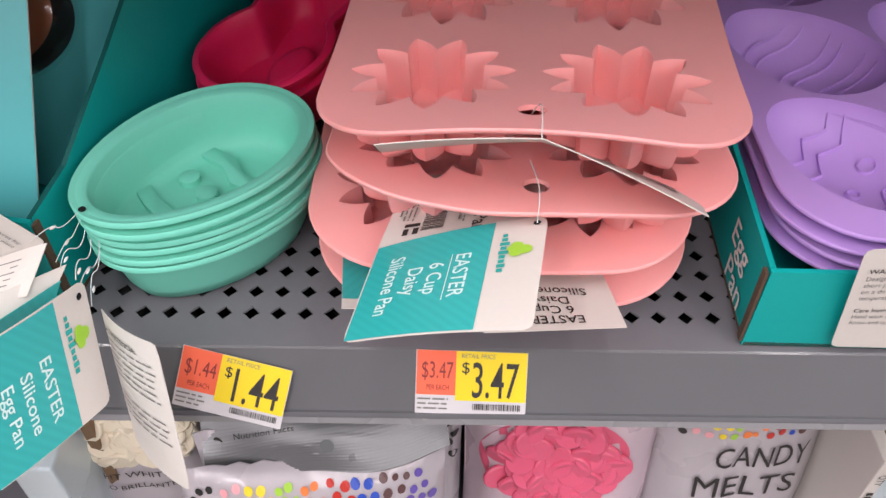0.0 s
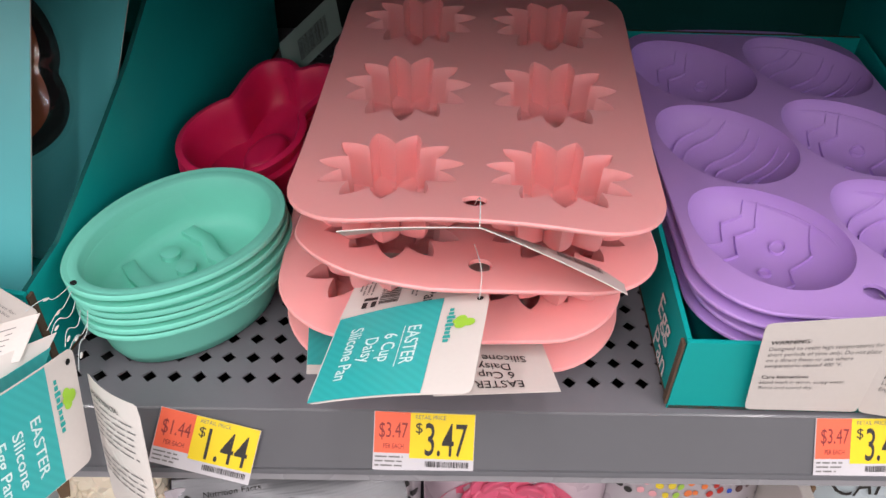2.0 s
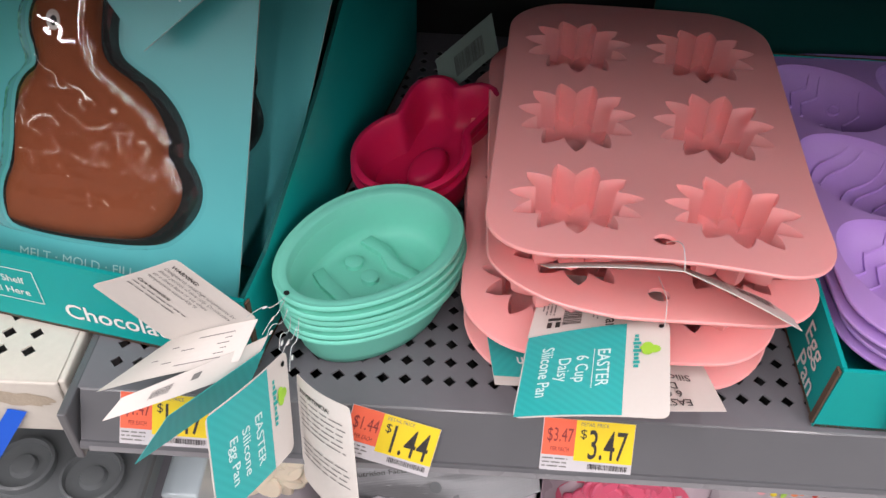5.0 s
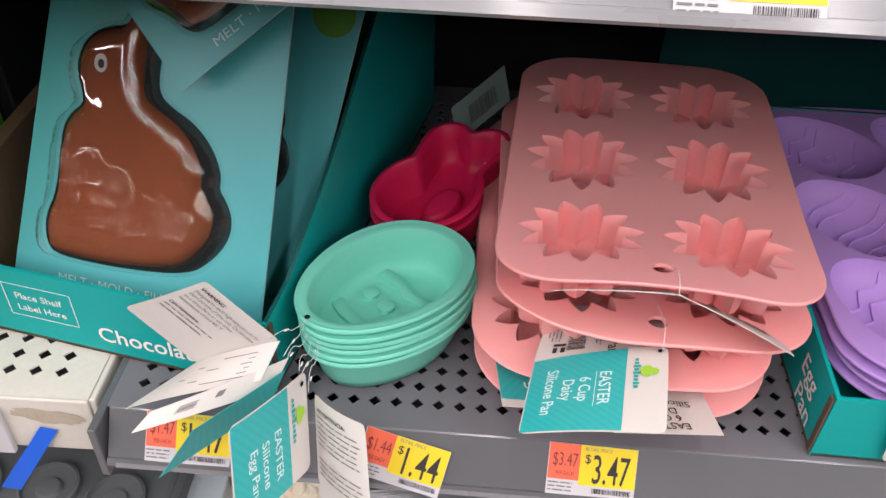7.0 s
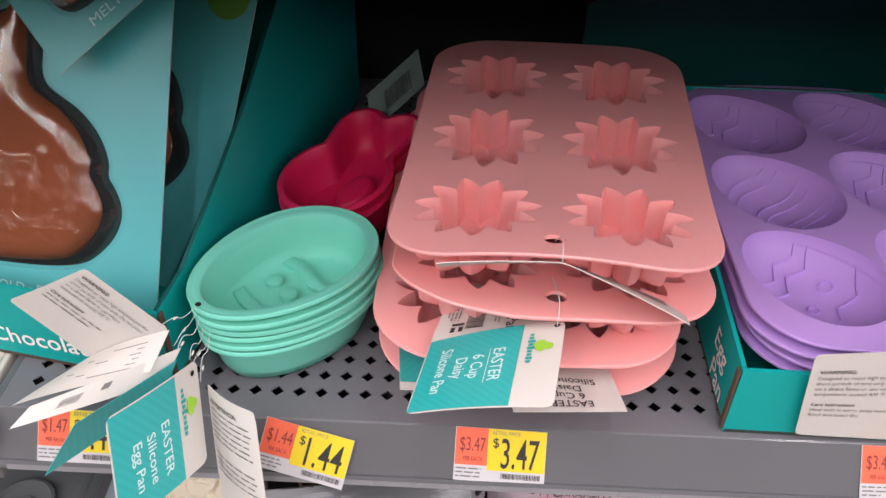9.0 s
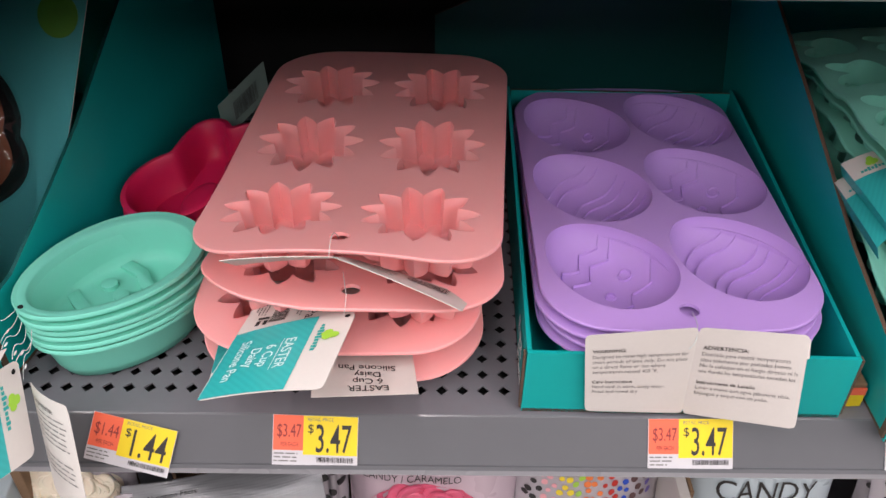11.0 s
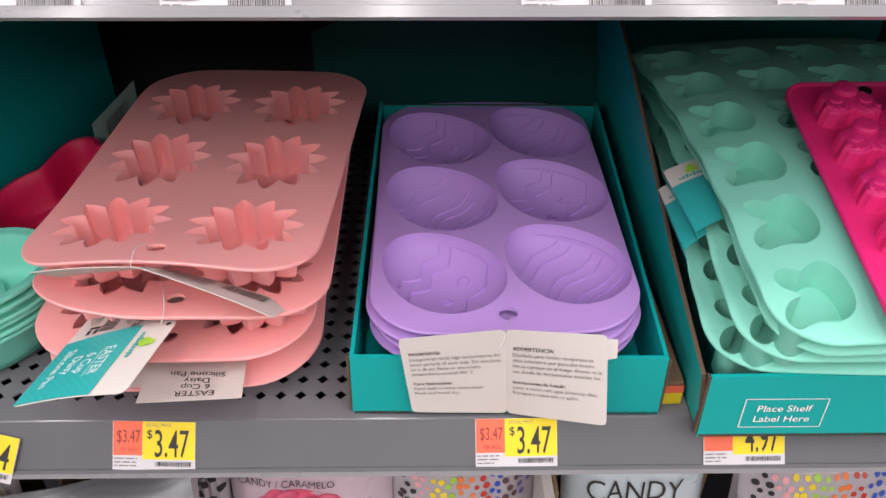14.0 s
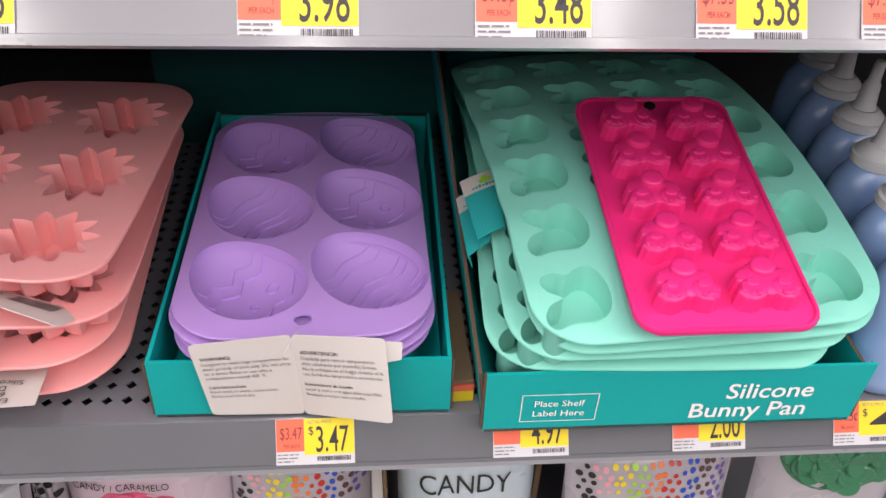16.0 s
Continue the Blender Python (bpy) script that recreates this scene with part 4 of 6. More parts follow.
bowl_v, bowl_f = bowl_geo()
BOWL = (-0.1021, 0.3336)
bowl_turn = 226.5
for k in range(6):
    dz = (0.0, -0.0062, -0.0142, -0.0190, -0.0240, -0.0292)[k]
    off = ((0, 0), (0.001, -0.001), (0.0015, 0.001), (0.001, 0.002), (0.0015, 0.0), (0.001, 0.001))[k]
    th = thing("egg_mould", pose(BOWL[0] + off[0], BOWL[1] + off[1], 1.0640 + dz, 1.0, -0.8, bowl_turn + (0, 1, -2, 1, 0, 2)[k]),
               "mint green silicone egg-shaped mould, nested in a stack", "baking mould", "green egg moulds")
    crease(link_mesh("body", bowl_v, bowl_f, M_BOWL, th), 55)
    if k == 0:
        zz = -0.0322
        for line, half in (([(-0.0215, -0.029), (-0.0235, -0.0125), (-0.0180, 0.0015), (-0.0215, 0.0175), (-0.0195, 0.0250)], 0.0044),
                           ([(0.0195, -0.0270), (0.0220, -0.0160), (0.0225, -0.0040), (0.0238, 0.0060), (0.0210, 0.0160)], 0.0042)):
            crease(link_mesh("relief_band", *raised(band(line, half), zz, zz + 0.0042), M_BOWL, th), 50)
        for cx, cy in ((-0.0002, 0.0142), (-0.0010, -0.0015), (-0.0022, -0.0183)):
            crease(link_mesh("relief_dot", *raised(circle(cx, cy, 0.0056, 22), zz, zz + 0.0042), M_BOWL, th), 50)
        crease(link_mesh("hang_hole", *lathe([(0.0017, 0.0004), (0.0017, 0.0009)], 14), M_GAPSHADE, th), 30).matrix_basis = pose(0.0602, 0, 0)


# ---- magenta bunny cups ----
cup_outline = radial([(0.0, 0.0, 0.0375)] + capsule(0, 0.0, 0.02, -0.006, 0.060, 0.0155) + capsule(0, 0.0, 0.02, 0.026, 0.060, 0.0140), 96)


def cup_geo():
    rings = []
    for s, grow_by, z in ((1, 0.0035, -0.0035), (1, 0.0042, -0.0010), (1, 0.0030, 0.0), (1, 0.0, 0.0), (0.99, -0.0010, -0.0015), (0.95, -0.001, -0.014), (0.90, -0.001, -0.026), (0.80, 0, -0.031), (0.4, 0, -0.032)):
        rings.append(([(x * s, y * s) for x, y in grow(cup_outline, grow_by)], z))
    back = []
    for s, grow_by, z in ((1, 0.0035, -0.0035), (1, 0.0005, -0.0042), (0.96, 0.0008, -0.016), (0.91, 0.001, -0.028), (0.82, 0.0, -0.0335), (0.4, 0, -0.0345)):
        back.append(([(x * s, y * s) for x, y in grow(cup_outline, grow_by)], z))
    n = len(cup_outline)
    verts, faces = [], []
    for group, flip in ((rings, 1), (back, -1)):
        b = len(verts)
        for pts, z in group:
            verts += [(x, y, z) for x, y in pts]
        for k in range(len(group) - 1):
            for i in range(n):
                j = (i + 1) % n
                q = (b + k * n + i, b + k * n + j, b + (k + 1) * n + j, b + (k + 1) * n + i)
                faces.append(q if flip > 0 else q[::-1])
        last = b + (len(group) - 1) * n
        cap = tuple(range(last, last + n))
        faces.append(cap if flip > 0 else cap[::-1])
    return verts, faces


cv, cf = cup_geo()
cn = len(cup_outline)
rim_f = [q for q in cf if max(q) < 4 * cn and len(q) == 4]
cup_f = [q for q in cf if not (max(q) < 4 * cn and len(q) == 4)]
for dz, rz in ((0.0, -19), (-0.010, -17)):
    th = thing("bunny_mould", pose(-0.0830, 0.4300, 1.0620 + dz, 8, -6, rz), "magenta silicone bunny-shaped mould behind the green ones, coloured darker for shade", "baking mould", "magenta bunny moulds")
    crease(link_mesh("rim", *pick(cv, rim_f), M_SHADEMAGENTA, th), 50)
    crease(link_mesh("cup", *pick(cv, cup_f), M_SHADEMAGENTA, th), 50)
    if dz == 0.0:
        crease(link_mesh("face_relief", *join(disc(0.004, 0.012, -0.0322, 0.0115, 0.019, 0.009, -14), disc(-0.010, -0.012, -0.0322, 0.0075, 0.0085, 0.005), disc(0.014, -0.012, -0.0322, 0.0075, 0.0085, 0.005)), M_SHADEMAGENTA, th), 50)


# ---- cardboard display trays ----
def wall_frame(x, y, z, along, up):
    """Maps board x/y/z to a wall standing at a corner: along its foot, up, and outwards."""
    a, u = Vector(along).normalized(), Vector(up).normalized()
    n = a.cross(u)
    m4 = Matrix((a, u, n)).transposed().to_4x4()
    m4.translation = (x, y, z)
    return m4


def tray(at, width, depth, front_h, profile, back_h, label, wall=0.0026, flare=0.0, left_lean=0.0, right_profile=None, edge=M_BROWN):
    """profile: (distance from the front, height) pairs of the side walls' upper edge."""
    th = thing("display_tray", at, label, "display tray", "cardboard display trays")
    prism("bottom_panel", [(0, 0), (width, 0), (width, depth), (0, depth)], wall, pose(0, 0, 0.0002), M_TEAL, M_BROWN, th)
    front = prism("front_panel", [(-0.0006, 0.0002), (width + 0.0006, 0.0002), (width + flare, front_h), (-flare * 0.3, front_h)], wall, wall_frame(0, wall, 0.0, (1, 0, 0), (0, 0, 1)), M_TEAL, M_TEAL, th)
    for x, name in ((wall, "side_panel"), (width, "side_panel")):
        shape = profile if x == wall or not right_profile else right_profile
        side = [(0, 0.0034)] + [(d, h) for d, h in shape] + [(depth, 0.0034)]
        a = radians(left_lean) if x == wall else 0.0
        prism(name, side, wall, wall_frame(x, wall + 0.0004, 0, (0, 1, 0), (-math.sin(a), 0, math.cos(a))) @ Matrix.Diagonal((1, 1, -1, 1)), M_TEAL, edge, th)
    prism("back_panel", [(0.0036, 0.0034), (width - 0.0036, 0.0034), (width - 0.0036, back_h), (0.0036, back_h)], wall, wall_frame(0, depth - 0.001, 0, (1, 0, 0), (0, 0, 1)), M_TEAL, M_BROWN, th)
    # raw board showing where the front folds round the corner
    for x in (-0.0022 - flare * 0.1, width + 0.0007 + flare * 0.2):
        v = box_bm(x, x + 0.0015, 0.0004, wall + 0.0022, 0.003, front_h - 0.0015)
        part("raw_corner", v, M_BROWN, th)
    return th, front


def front_sheet(at, width, h):
    """Printing on a tray's front panel, in its own frame."""
    p = lambda x, z: at @ Vector((x, 0.0, z))
    s = Sheet(p(0, h), p(width, h), p(width, 0), p(0, 0), width, h)
    out = (at.to_3x3() @ Vector((0, -1, 0))).normalized()
    if s.n.dot(out) < 0:
        s.n = -s.n
    return s


def shelf_mark(s, u, v, th, w=0.060, h=0.0275, size=0.0082):
    t = 0.0006
    s.bars([(u, v, u + w, v + t), (u, v + h - t, u + w, v + h), (u, v, u + t, v + h), (u + w - t, v, u + w, v + h)], M_WHITE, th, name="box_outline")
    s.letters("Place Shelf", u + w / 2, v + h * 0.44, size, M_WHITE, th, align="C", bold=0.004)
    s.letters("Label Here", u + w / 2, v + h * 0.80, size, M_WHITE, th, align="C", bold=0.004)


purple_tray_at = pose(0.1605, 0.2615, Z0 + 0.0004, 0, 0, -2.2)
tray(purple_tray_at, 0.1980, 0.314, 0.0515, [(0, 0.0515), (0.314, 0.062)], 0.062, "teal cardboard display tray holding purple egg pans", edge=M_TEAL)
tt = thing("tray_lettering", None, "white lettering printed on the side of a teal tray", "lettering")
P = lambda y, z: purple_tray_at @ Vector((-0.0006, y, z))
s = Sheet(P(0.16, 0.050), P(0.0, 0.050), P(0.0, 0.0), P(0.16, 0.0), 0.16, 0.05)
if s.n.x > 0:
    s.n = -s.n
s.letters("Egg", 0.112, 0.024, 0.020, M_WHITE, tt, bold=0.01)
s.letters("Pan", 0.117, 0.044, 0.020, M_WHITE, tt, bold=0.01)

mint_tray_at = pose(0.3800, 0.2345, Z0 + 0.0004, 0, 0, -1.3)
mt, mint_front = tray(mint_tray_at, 0.258, 0.40, 0.0545, [(0, 0.0545), (0.09, 0.082), (0.19, 0.128), (0.29, 0.170), (0.39, 0.215), (0.40, 0.27)], 0.12,
             "teal cardboard display tray holding mint bunny pans", flare=0.004, left_lean=7.0, right_profile=[(0, 0.050), (0.40, 0.056)])
s = front_sheet(Matrix.Identity(4), 0.258, 0.0545)
shelf_mark(s, 0.0235, 0.0190, mint_front, 0.0520, 0.0260, 0.0080)
s.letters("Silicone", 0.2240, 0.0280, 0.0200, M_WHITE, mint_front, align="R", bold=0.012)
s.letters("Bunny Pan", 0.2230, 0.0460, 0.0200, M_WHITE, mint_front, align="R", bold=0.012)

CH = 12.0
choc_at = pose(-0.168, 0.2860, Z0 + 0.0006, 0, 0, -CH) @ pose(-0.258, 0, 0)
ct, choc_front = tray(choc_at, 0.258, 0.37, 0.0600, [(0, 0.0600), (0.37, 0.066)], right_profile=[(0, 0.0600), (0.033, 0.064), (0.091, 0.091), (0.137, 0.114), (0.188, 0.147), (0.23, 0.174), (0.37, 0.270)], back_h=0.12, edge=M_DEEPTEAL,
             label="teal cardboard display tray holding chocolate mould cards")
s = front_sheet(Matrix.Identity(4), 0.258, 0.060)
shelf_mark(s, 0.0740, 0.0120, choc_front, 0.0500, 0.0280, 0.0080)
s.letters("Chocolate", 0.1375, 0.0470, 0.0180, M_WHITE, choc_front, bold=0.012)

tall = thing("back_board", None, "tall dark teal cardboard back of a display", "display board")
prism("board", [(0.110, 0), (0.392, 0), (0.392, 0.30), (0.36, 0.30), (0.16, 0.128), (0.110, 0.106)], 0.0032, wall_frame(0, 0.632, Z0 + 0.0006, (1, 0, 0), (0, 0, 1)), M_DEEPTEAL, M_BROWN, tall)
kr = thing("carton", None, "kraft cardboard carton corner with a yellow and red label between trays", "carton")
part("body", box_bm(0.3595, 0.3765, 0.2640, 0.36, Z0 + 0.0006, Z0 + 0.020, 0.001), M_KRAFT, kr)
part("label_patch", box_bm(0.3597, 0.3763, 0.2626, 0.2637, Z0 + 0.001, Z0 + 0.0110), M_YELLOW, kr)
part("red_patch", box_bm(0.3597, 0.3763, 0.2624, 0.2636, Z0 + 0.0114, Z0 + 0.0170), M_RED, kr)

# ---- chocolate mould cards ----
right = Vector((math.cos(radians(CH)), -math.sin(radians(CH)), 0))
lean = radians(28)
backward = Vector((math.sin(radians(CH)), math.cos(radians(CH)), 0))
upward = backward * math.sin(lean) + Vector((0, 0, math.cos(lean)))
CWID, CHGT = 0.181, 0.262


rabbit = smooth_loop([(0.028, 0.060), (0.036, 0.053), (0.084, 0.053), (0.129, 0.058), (0.143, 0.069), (0.153, 0.083), (0.155, 0.097), (0.149, 0.109), (0.144, 0.114), (0.145, 0.124),
                      (0.137, 0.140), (0.124, 0.152), (0.111, 0.158), (0.100, 0.165), (0.098, 0.178), (0.101, 0.200), (0.106, 0.232), (0.097, 0.243), (0.087, 0.225), (0.079, 0.204),
                      (0.062, 0.202), (0.048, 0.192), (0.043, 0.175), (0.049, 0.160), (0.049, 0.152), (0.041, 0.146), (0.035, 0.134), (0.034, 0.095), (0.026, 0.077)], 2)


def swell(loop, height, reach, foot=0.0, power=0.5, step=0.0045, floor_z=0.0):
    """A rounded body over an outline: it rises from the edge and levels off at its reach."""
    co, tri, om, _ = plate(loop, [], step)
    a = np.array(loop)
    b = np.roll(a, -1, 0)
    ab = b - a
    t = np.clip(((co[:, None] - a[None]) * ab[None]).sum(2) / (ab ** 2).sum(1)[None], 0, 1)
    d = np.sqrt((((a[None] + t[..., None] * ab[None]) - co[:, None]) ** 2).sum(2)).min(1)
    q = np.clip(d / reach, 0, 1)
    z = floor_z + foot + height * (1 - (1 - q) ** 2) ** power
    verts = [(x, y, zz) for (x, y), zz in zip(co, z)]
    faces = [tuple(int(i) for i in f) for f in tri]
    k, n = len(verts), len(om)
    verts += [(*loop[i], floor_z) for i in range(n)]
    faces += [(om[(i + 1) % n], om[i], k + i, k + (i + 1) % n) for i in range(n)]
    return verts, faces


def ccw(loop):
    a = sum(loop[i][0] * loop[(i + 1) % len(loop)][1] - loop[(i + 1) % len(loop)][0] * loop[i][1] for i in range(len(loop)))
    return loop if a > 0 else loop[::-1]


rabbit = ccw(rabbit)


def narrowed(loop):
    """Draws the sweet's right side in, so more of the near-black shadow gap shows."""
    return [(x - 0.0100 * max(0.0, min(1.0, (x - 0.070) / 0.035)), y) for x, y in loop]


def choc_card(at, label, lettered=True):
    th = thing("chocolate_mould_card", at, label, "blister card", "chocolate mould cards")
    prism("card", [(0, 0), (CWID, 0), (CWID, CHGT), (0.027, CHGT)], 0.0008, pose(0, 0, 0), M_TEALCARD, M_PAPER, th)
    # near-black sheet standing for the shadow at the bubble's side wall
    crease(link_mesh("dark_surround", *swell(grow(rabbit, 0.0008), 0.0006, 0.003, 0.0006, floor_z=0.0009), M_GAPSHADE, th), 40)
    crease(link_mesh("chocolate_shape", *swell(narrowed(grow(rabbit, -0.0014)), 0.0085, 0.012, 0.0004, floor_z=0.0016), M_CHOC, th), 60)
    b = crease(link_mesh("clear_blister", *swell(grow(rabbit, 0.0035), 0.0170, 0.013, 0.0006, floor_z=0.0010), M_BLISTER, th, "clear plastic bubble over the shape"), 75)
    b.visible_shadow = False
    crease(link_mesh("eye", *lathe([(0.0052, 0.0), (0.0050, 0.0007)], 22, 0.85, 1.1), M_PAPER, th), 30).matrix_basis = pose(0.0655, 0.1803, 0.0102)
    crease(link_mesh("pupil", *lathe([(0.0026, 0.0), (0.0024, 0.0004)], 18, 0.8, 1.1), M_INK, th), 30).matrix_basis = pose(0.0660, 0.1799, 0.0110)
    if not lettered:
        return th
    sh = Sheet((0, CHGT, 0.0009), (CWID, CHGT, 0.0009), (CWID, 0, 0.0009), (0, 0, 0.0009), CWID, CHGT)
    sh.n = Vector((0, 0, 1))
    sh.letters("MELT · MOLD · FILL · ENJOY", CWID * 0.565, CHGT - 0.0225, 0.0100, M_PALETEAL, th, align="C", squeeze=0.115, off=0.0004)
    sh.letters("MELT · MOLD · FILL · ENJOY", CWID * 0.515, CHGT - 0.0350, 0.0085, M_PALETEAL, th, align="C", squeeze=0.112, off=0.0004)
    return th


def card_pose(corner, along, up, turn=0.0):
    a, u = along.normalized(), up.normalized()
    n = a.cross(u)
    m4 = Matrix((a, u, n)).transposed().to_4x4()
    m4.translation = corner
    return m4 @ pose(0, 0, 0, 0, 0, turn)


base = Vector((-0.1845, 0.2945, Z0 + 0.006)) - right * 0.178
choc_card(card_pose(base, right, upward), "teal card with a clear bubble holding a chocolate rabbit")
behind = choc_card(card_pose(base - right * 0.0044 + upward * 0.0180 + backward * 0.075, right, upward, -7.5), "teal chocolate rabbit card with a green roundel, standing behind another", False)
crease(link_mesh("green_roundel", *lathe([(0.0150, 0.0), (0.0148, 0.0003)], 30), M_STICKER, behind), 30).matrix_basis = pose(0.1615, 0.200, 0.0009)
corner = thing("chocolate_mould_card", card_pose(base + right * 0.1272 + upward * 0.1724 + right.cross(upward) * 0.0215, right, upward, 43.5),
               "teal chocolate mould card lying slanted over another, cut off above", "blister card", "chocolate mould cards")
prism("card", [(0, 0), (CWID, 0), (CWID, 0.030), (0, 0.157)], 0.0008, pose(0, 0, 0), M_TEALCARD, M_PAPER, corner)
foot = ccw(smooth_loop([(0.024, 0.025), (0.032, 0.0185), (0.064, 0.0175), (0.102, 0.019), (0.104, 0.028), (0.050, 0.066), (0.016, 0.074), (0.012, 0.052), (0.022, 0.037)], 2))
crease(link_mesh("dark_surround", *swell(grow(foot, 0.0008), 0.0006, 0.003, 0.0006, floor_z=0.0009), M_GAPSHADE, corner), 40)
crease(link_mesh("chocolate_shape", *swell(grow(foot, -0.0040), 0.0085, 0.012, 0.0004, floor_z=0.0016), M_CHOC, corner), 60)
b = crease(link_mesh("clear_blister", *swell(grow(foot, 0.0035), 0.0150, 0.013, 0.0006, floor_z=0.0010), M_BLISTER, corner, "clear plastic bubble over the shape"), 75)
b.visible_shadow = False
s = Sheet((0, CHGT, 0.0009), (CWID, CHGT, 0.0009), (CWID, 0, 0.0009), (0, 0, 0.0009), CWID, CHGT)
s.n = Vector((0, 0, 1))
s.letters("MELT · MOLD · FILL", CWID * 0.42, CHGT - 0.0068, 0.0080, M_PALETEAL, corner, align="C", squeeze=0.085, off=0.0004)

# ---- hang tags ----
rng = random.Random(11)


def logo(sh, u, v, parent, turn=0, scale=1.0):
    """A green and teal mark as plain shapes."""
    lumps = [(0, -0.0022, 0.0030), (-0.0026, 0.0012, 0.0026), (0.0026, 0.0012, 0.0026), (0, 0.003, 0.0018)]
    verts, faces = [], []
    for du, dv, r in lumps:
        b = len(verts)
        n = 14
        for k in range(n):
            a = 2 * math.pi * k / n
            verts.append(sh.at(u + (du + r * math.cos(a)) * scale, v + (dv + r * math.sin(a)) * scale, 0.0006 + 0.00002 * b))
        faces.append(tuple(range(b, b + n)))
    link_mesh("green_mark", verts, faces, M_GREEN, parent)
    out = []
    for k in range(9):
        c = (k - 4) * 0.0030 * scale
        h = (0.0013, 0.0016, 0.0026, 0.0016, 0.0026, 0.0016, 0.0016, 0.0022, 0.0016)[k] * scale
        if turn:
            out.append((u - 0.0070 * scale - h * 0.5, v + c, u - 0.0070 * scale + h, v + c + 0.0022 * scale))
        else:
            out.append((u + c, v + 0.0070 * scale - h, u + c + 0.0022 * scale, v + 0.0070 * scale + h * 0.5))
    sh.bars(out, M_TEALINK, parent, off=0.0006, name="mark_bars")


def nylon(name_parent, pts, r=0.00022):
    cu = bpy.data.curves.new("loop", "CURVE")
    cu.dimensions, cu.bevel_depth, cu.bevel_resolution = "3D", r, 2
    sp = cu.splines.new("NURBS")
    sp.points.add(len(pts) - 1)
    for q, p in zip(sp.points, pts):
        q.co = (*p, 1)
    sp.use_endpoint_u, sp.order_u = True, 3
    ob = new("loop", cu)
    dg = bpy.context.evaluated_depsgraph_get()
    me = bpy.data.meshes.new_from_object(ob.evaluated_get(dg))
    bpy.data.objects.remove(ob)
    me.materials.clear()
    me.materials.append(M_NYLON)
    out = new("nylon_loop", me)
    out.parent = name_parent
    return out


# the daisy pans' front tag: its top edge is to the side, so the words run downwards
TL, TR, BR, BL_ = (-0.0110, 0.2670, 1.0625), (0.0608, 0.2661, 1.0824), (0.0478, 0.1982, 1.0915), (-0.0216, 0.2105, 1.0694)
tg = thing("hang_tag", None, "folded teal and white paper tag of a daisy pan", "hang tag", "hang tags")
sh = Sheet(TR, BR, BL_, TL, 0.072, 0.074, bulge=0.002)
if sh.n.z < 0:
    sh.n = -sh.n
leaf_part = sh.patch("front_leaf", (0, 0, sh.w, sh.h), 0, M_PAPER, tg, thick=0.0004, radius=0.005, nu=24, nv=24)
field = sh.patch("teal_field", (0.0006, 0.0215, sh.w - 0.0006, sh.h - 0.0008), 0.0003, M_TEALTAG, tg)
for line, vv, size in (("EASTER", 0.0350, 0.0090), ("6 Cup", 0.0455, 0.0090), ("Daisy", 0.0545, 0.0090), ("Silicone Pan", 0.0640, 0.0090)):
    sh.letters(line, sh.w * 0.5, vv, size, M_TAGTEXT, leaf_part, align="C", bold=0.008)
sh.bars([(sh.w * 0.28, 0.0368, sh.w * 0.72, 0.0371)], M_WHITE, tg)
logo(sh, sh.w * 0.32, 0.0095, tg)
crease(link_mesh("punched_hole", [sh.at(0.005 + 0.0016 * math.cos(a), 0.004 + 0.0016 * math.sin(a), 0.0006) for a in [2 * math.pi * k / 14 for k in range(14)]], [tuple(range(14))], M_GAPSHADE, tg), 30)
b2 = Sheet((0.0640, 0.308, 1.0680), (0.0608, 0.2665, 1.0820), (-0.0110, 0.2674, 1.0621), (0.002, 0.3180, 1.0610), 0.046, 0.072)
if b2.n.z < 0:
    b2.n = -b2.n
b2.patch("back_leaf", (0, 0, b2.w, b2.h), 0, M_PAPER, tg, thick=0.0004)
b2.letters("e Pan", 0.027, 0.032, 0.0095, M_INK, tg, bold=0.006)
b2.bars(barcode(0.025, 0.045, 0.040, 0.055, rng), M_INK, tg, name="barcode")
b2.bars(text_lines(0.026, 0.036, 0.038, 2, 0.0022, rng) + text_lines(0.004, 0.060, 0.034, 4, 0.0022, rng), M_GREYINK, tg, name="small_print")
b2.bars([(0.0345, 0.0560, 0.0365, 0.0630), (0.0375, 0.0560, 0.0415, 0.0585), (0.0375, 0.0605, 0.0415, 0.0630)], M_INK, tg, name="recycling_mark")
nylon(tg, [(0.0530, 0.279, 1.101), (0.0550, 0.266, 1.102), (0.0560, 0.262, 1.095), (0.0545, 0.2545, 1.0895)])

# the tag under it
tg = thing("hang_tag", None, "paper tag tucked under the daisy pans' front tag", "hang tag", "hang tags")
sh = Sheet((0.0959, 0.2412, 1.0400), (-0.0256, 0.2320, 1.0455), (-0.0310, 0.2990, 1.0300), (0.0915, 0.2840, 1.0310), 0.130, 0.050)
if sh.n.z < 0:
    sh.n = -sh.n
sh.patch("white_leaf", (0, 0, 0.066, sh.h), 0, M_PAPER, tg, thick=0.0004)
sh.patch("teal_leaf", (0.066, 0.0150, sh.w, sh.h), 0, M_PAPER, tg, thick=0.0004)
sh.patch("teal_field", (0.088, 0.0200, sh.w - 0.0002, sh.h), 0.0003, M_TEALTAG, tg)
for line, vv in (("EASTER", 0.0090), ("6 Cup", 0.0160), ("Daisy", 0.0230), ("Silicone Pan", 0.0300)):
    sh.letters(line, 0.0310, vv, 0.0078, M_INK, tg, align="C", bold=0.004)
sh.letters("Pan", 0.108, 0.0330, 0.0095, M_WHITE, tg, align="C", bold=0.01)

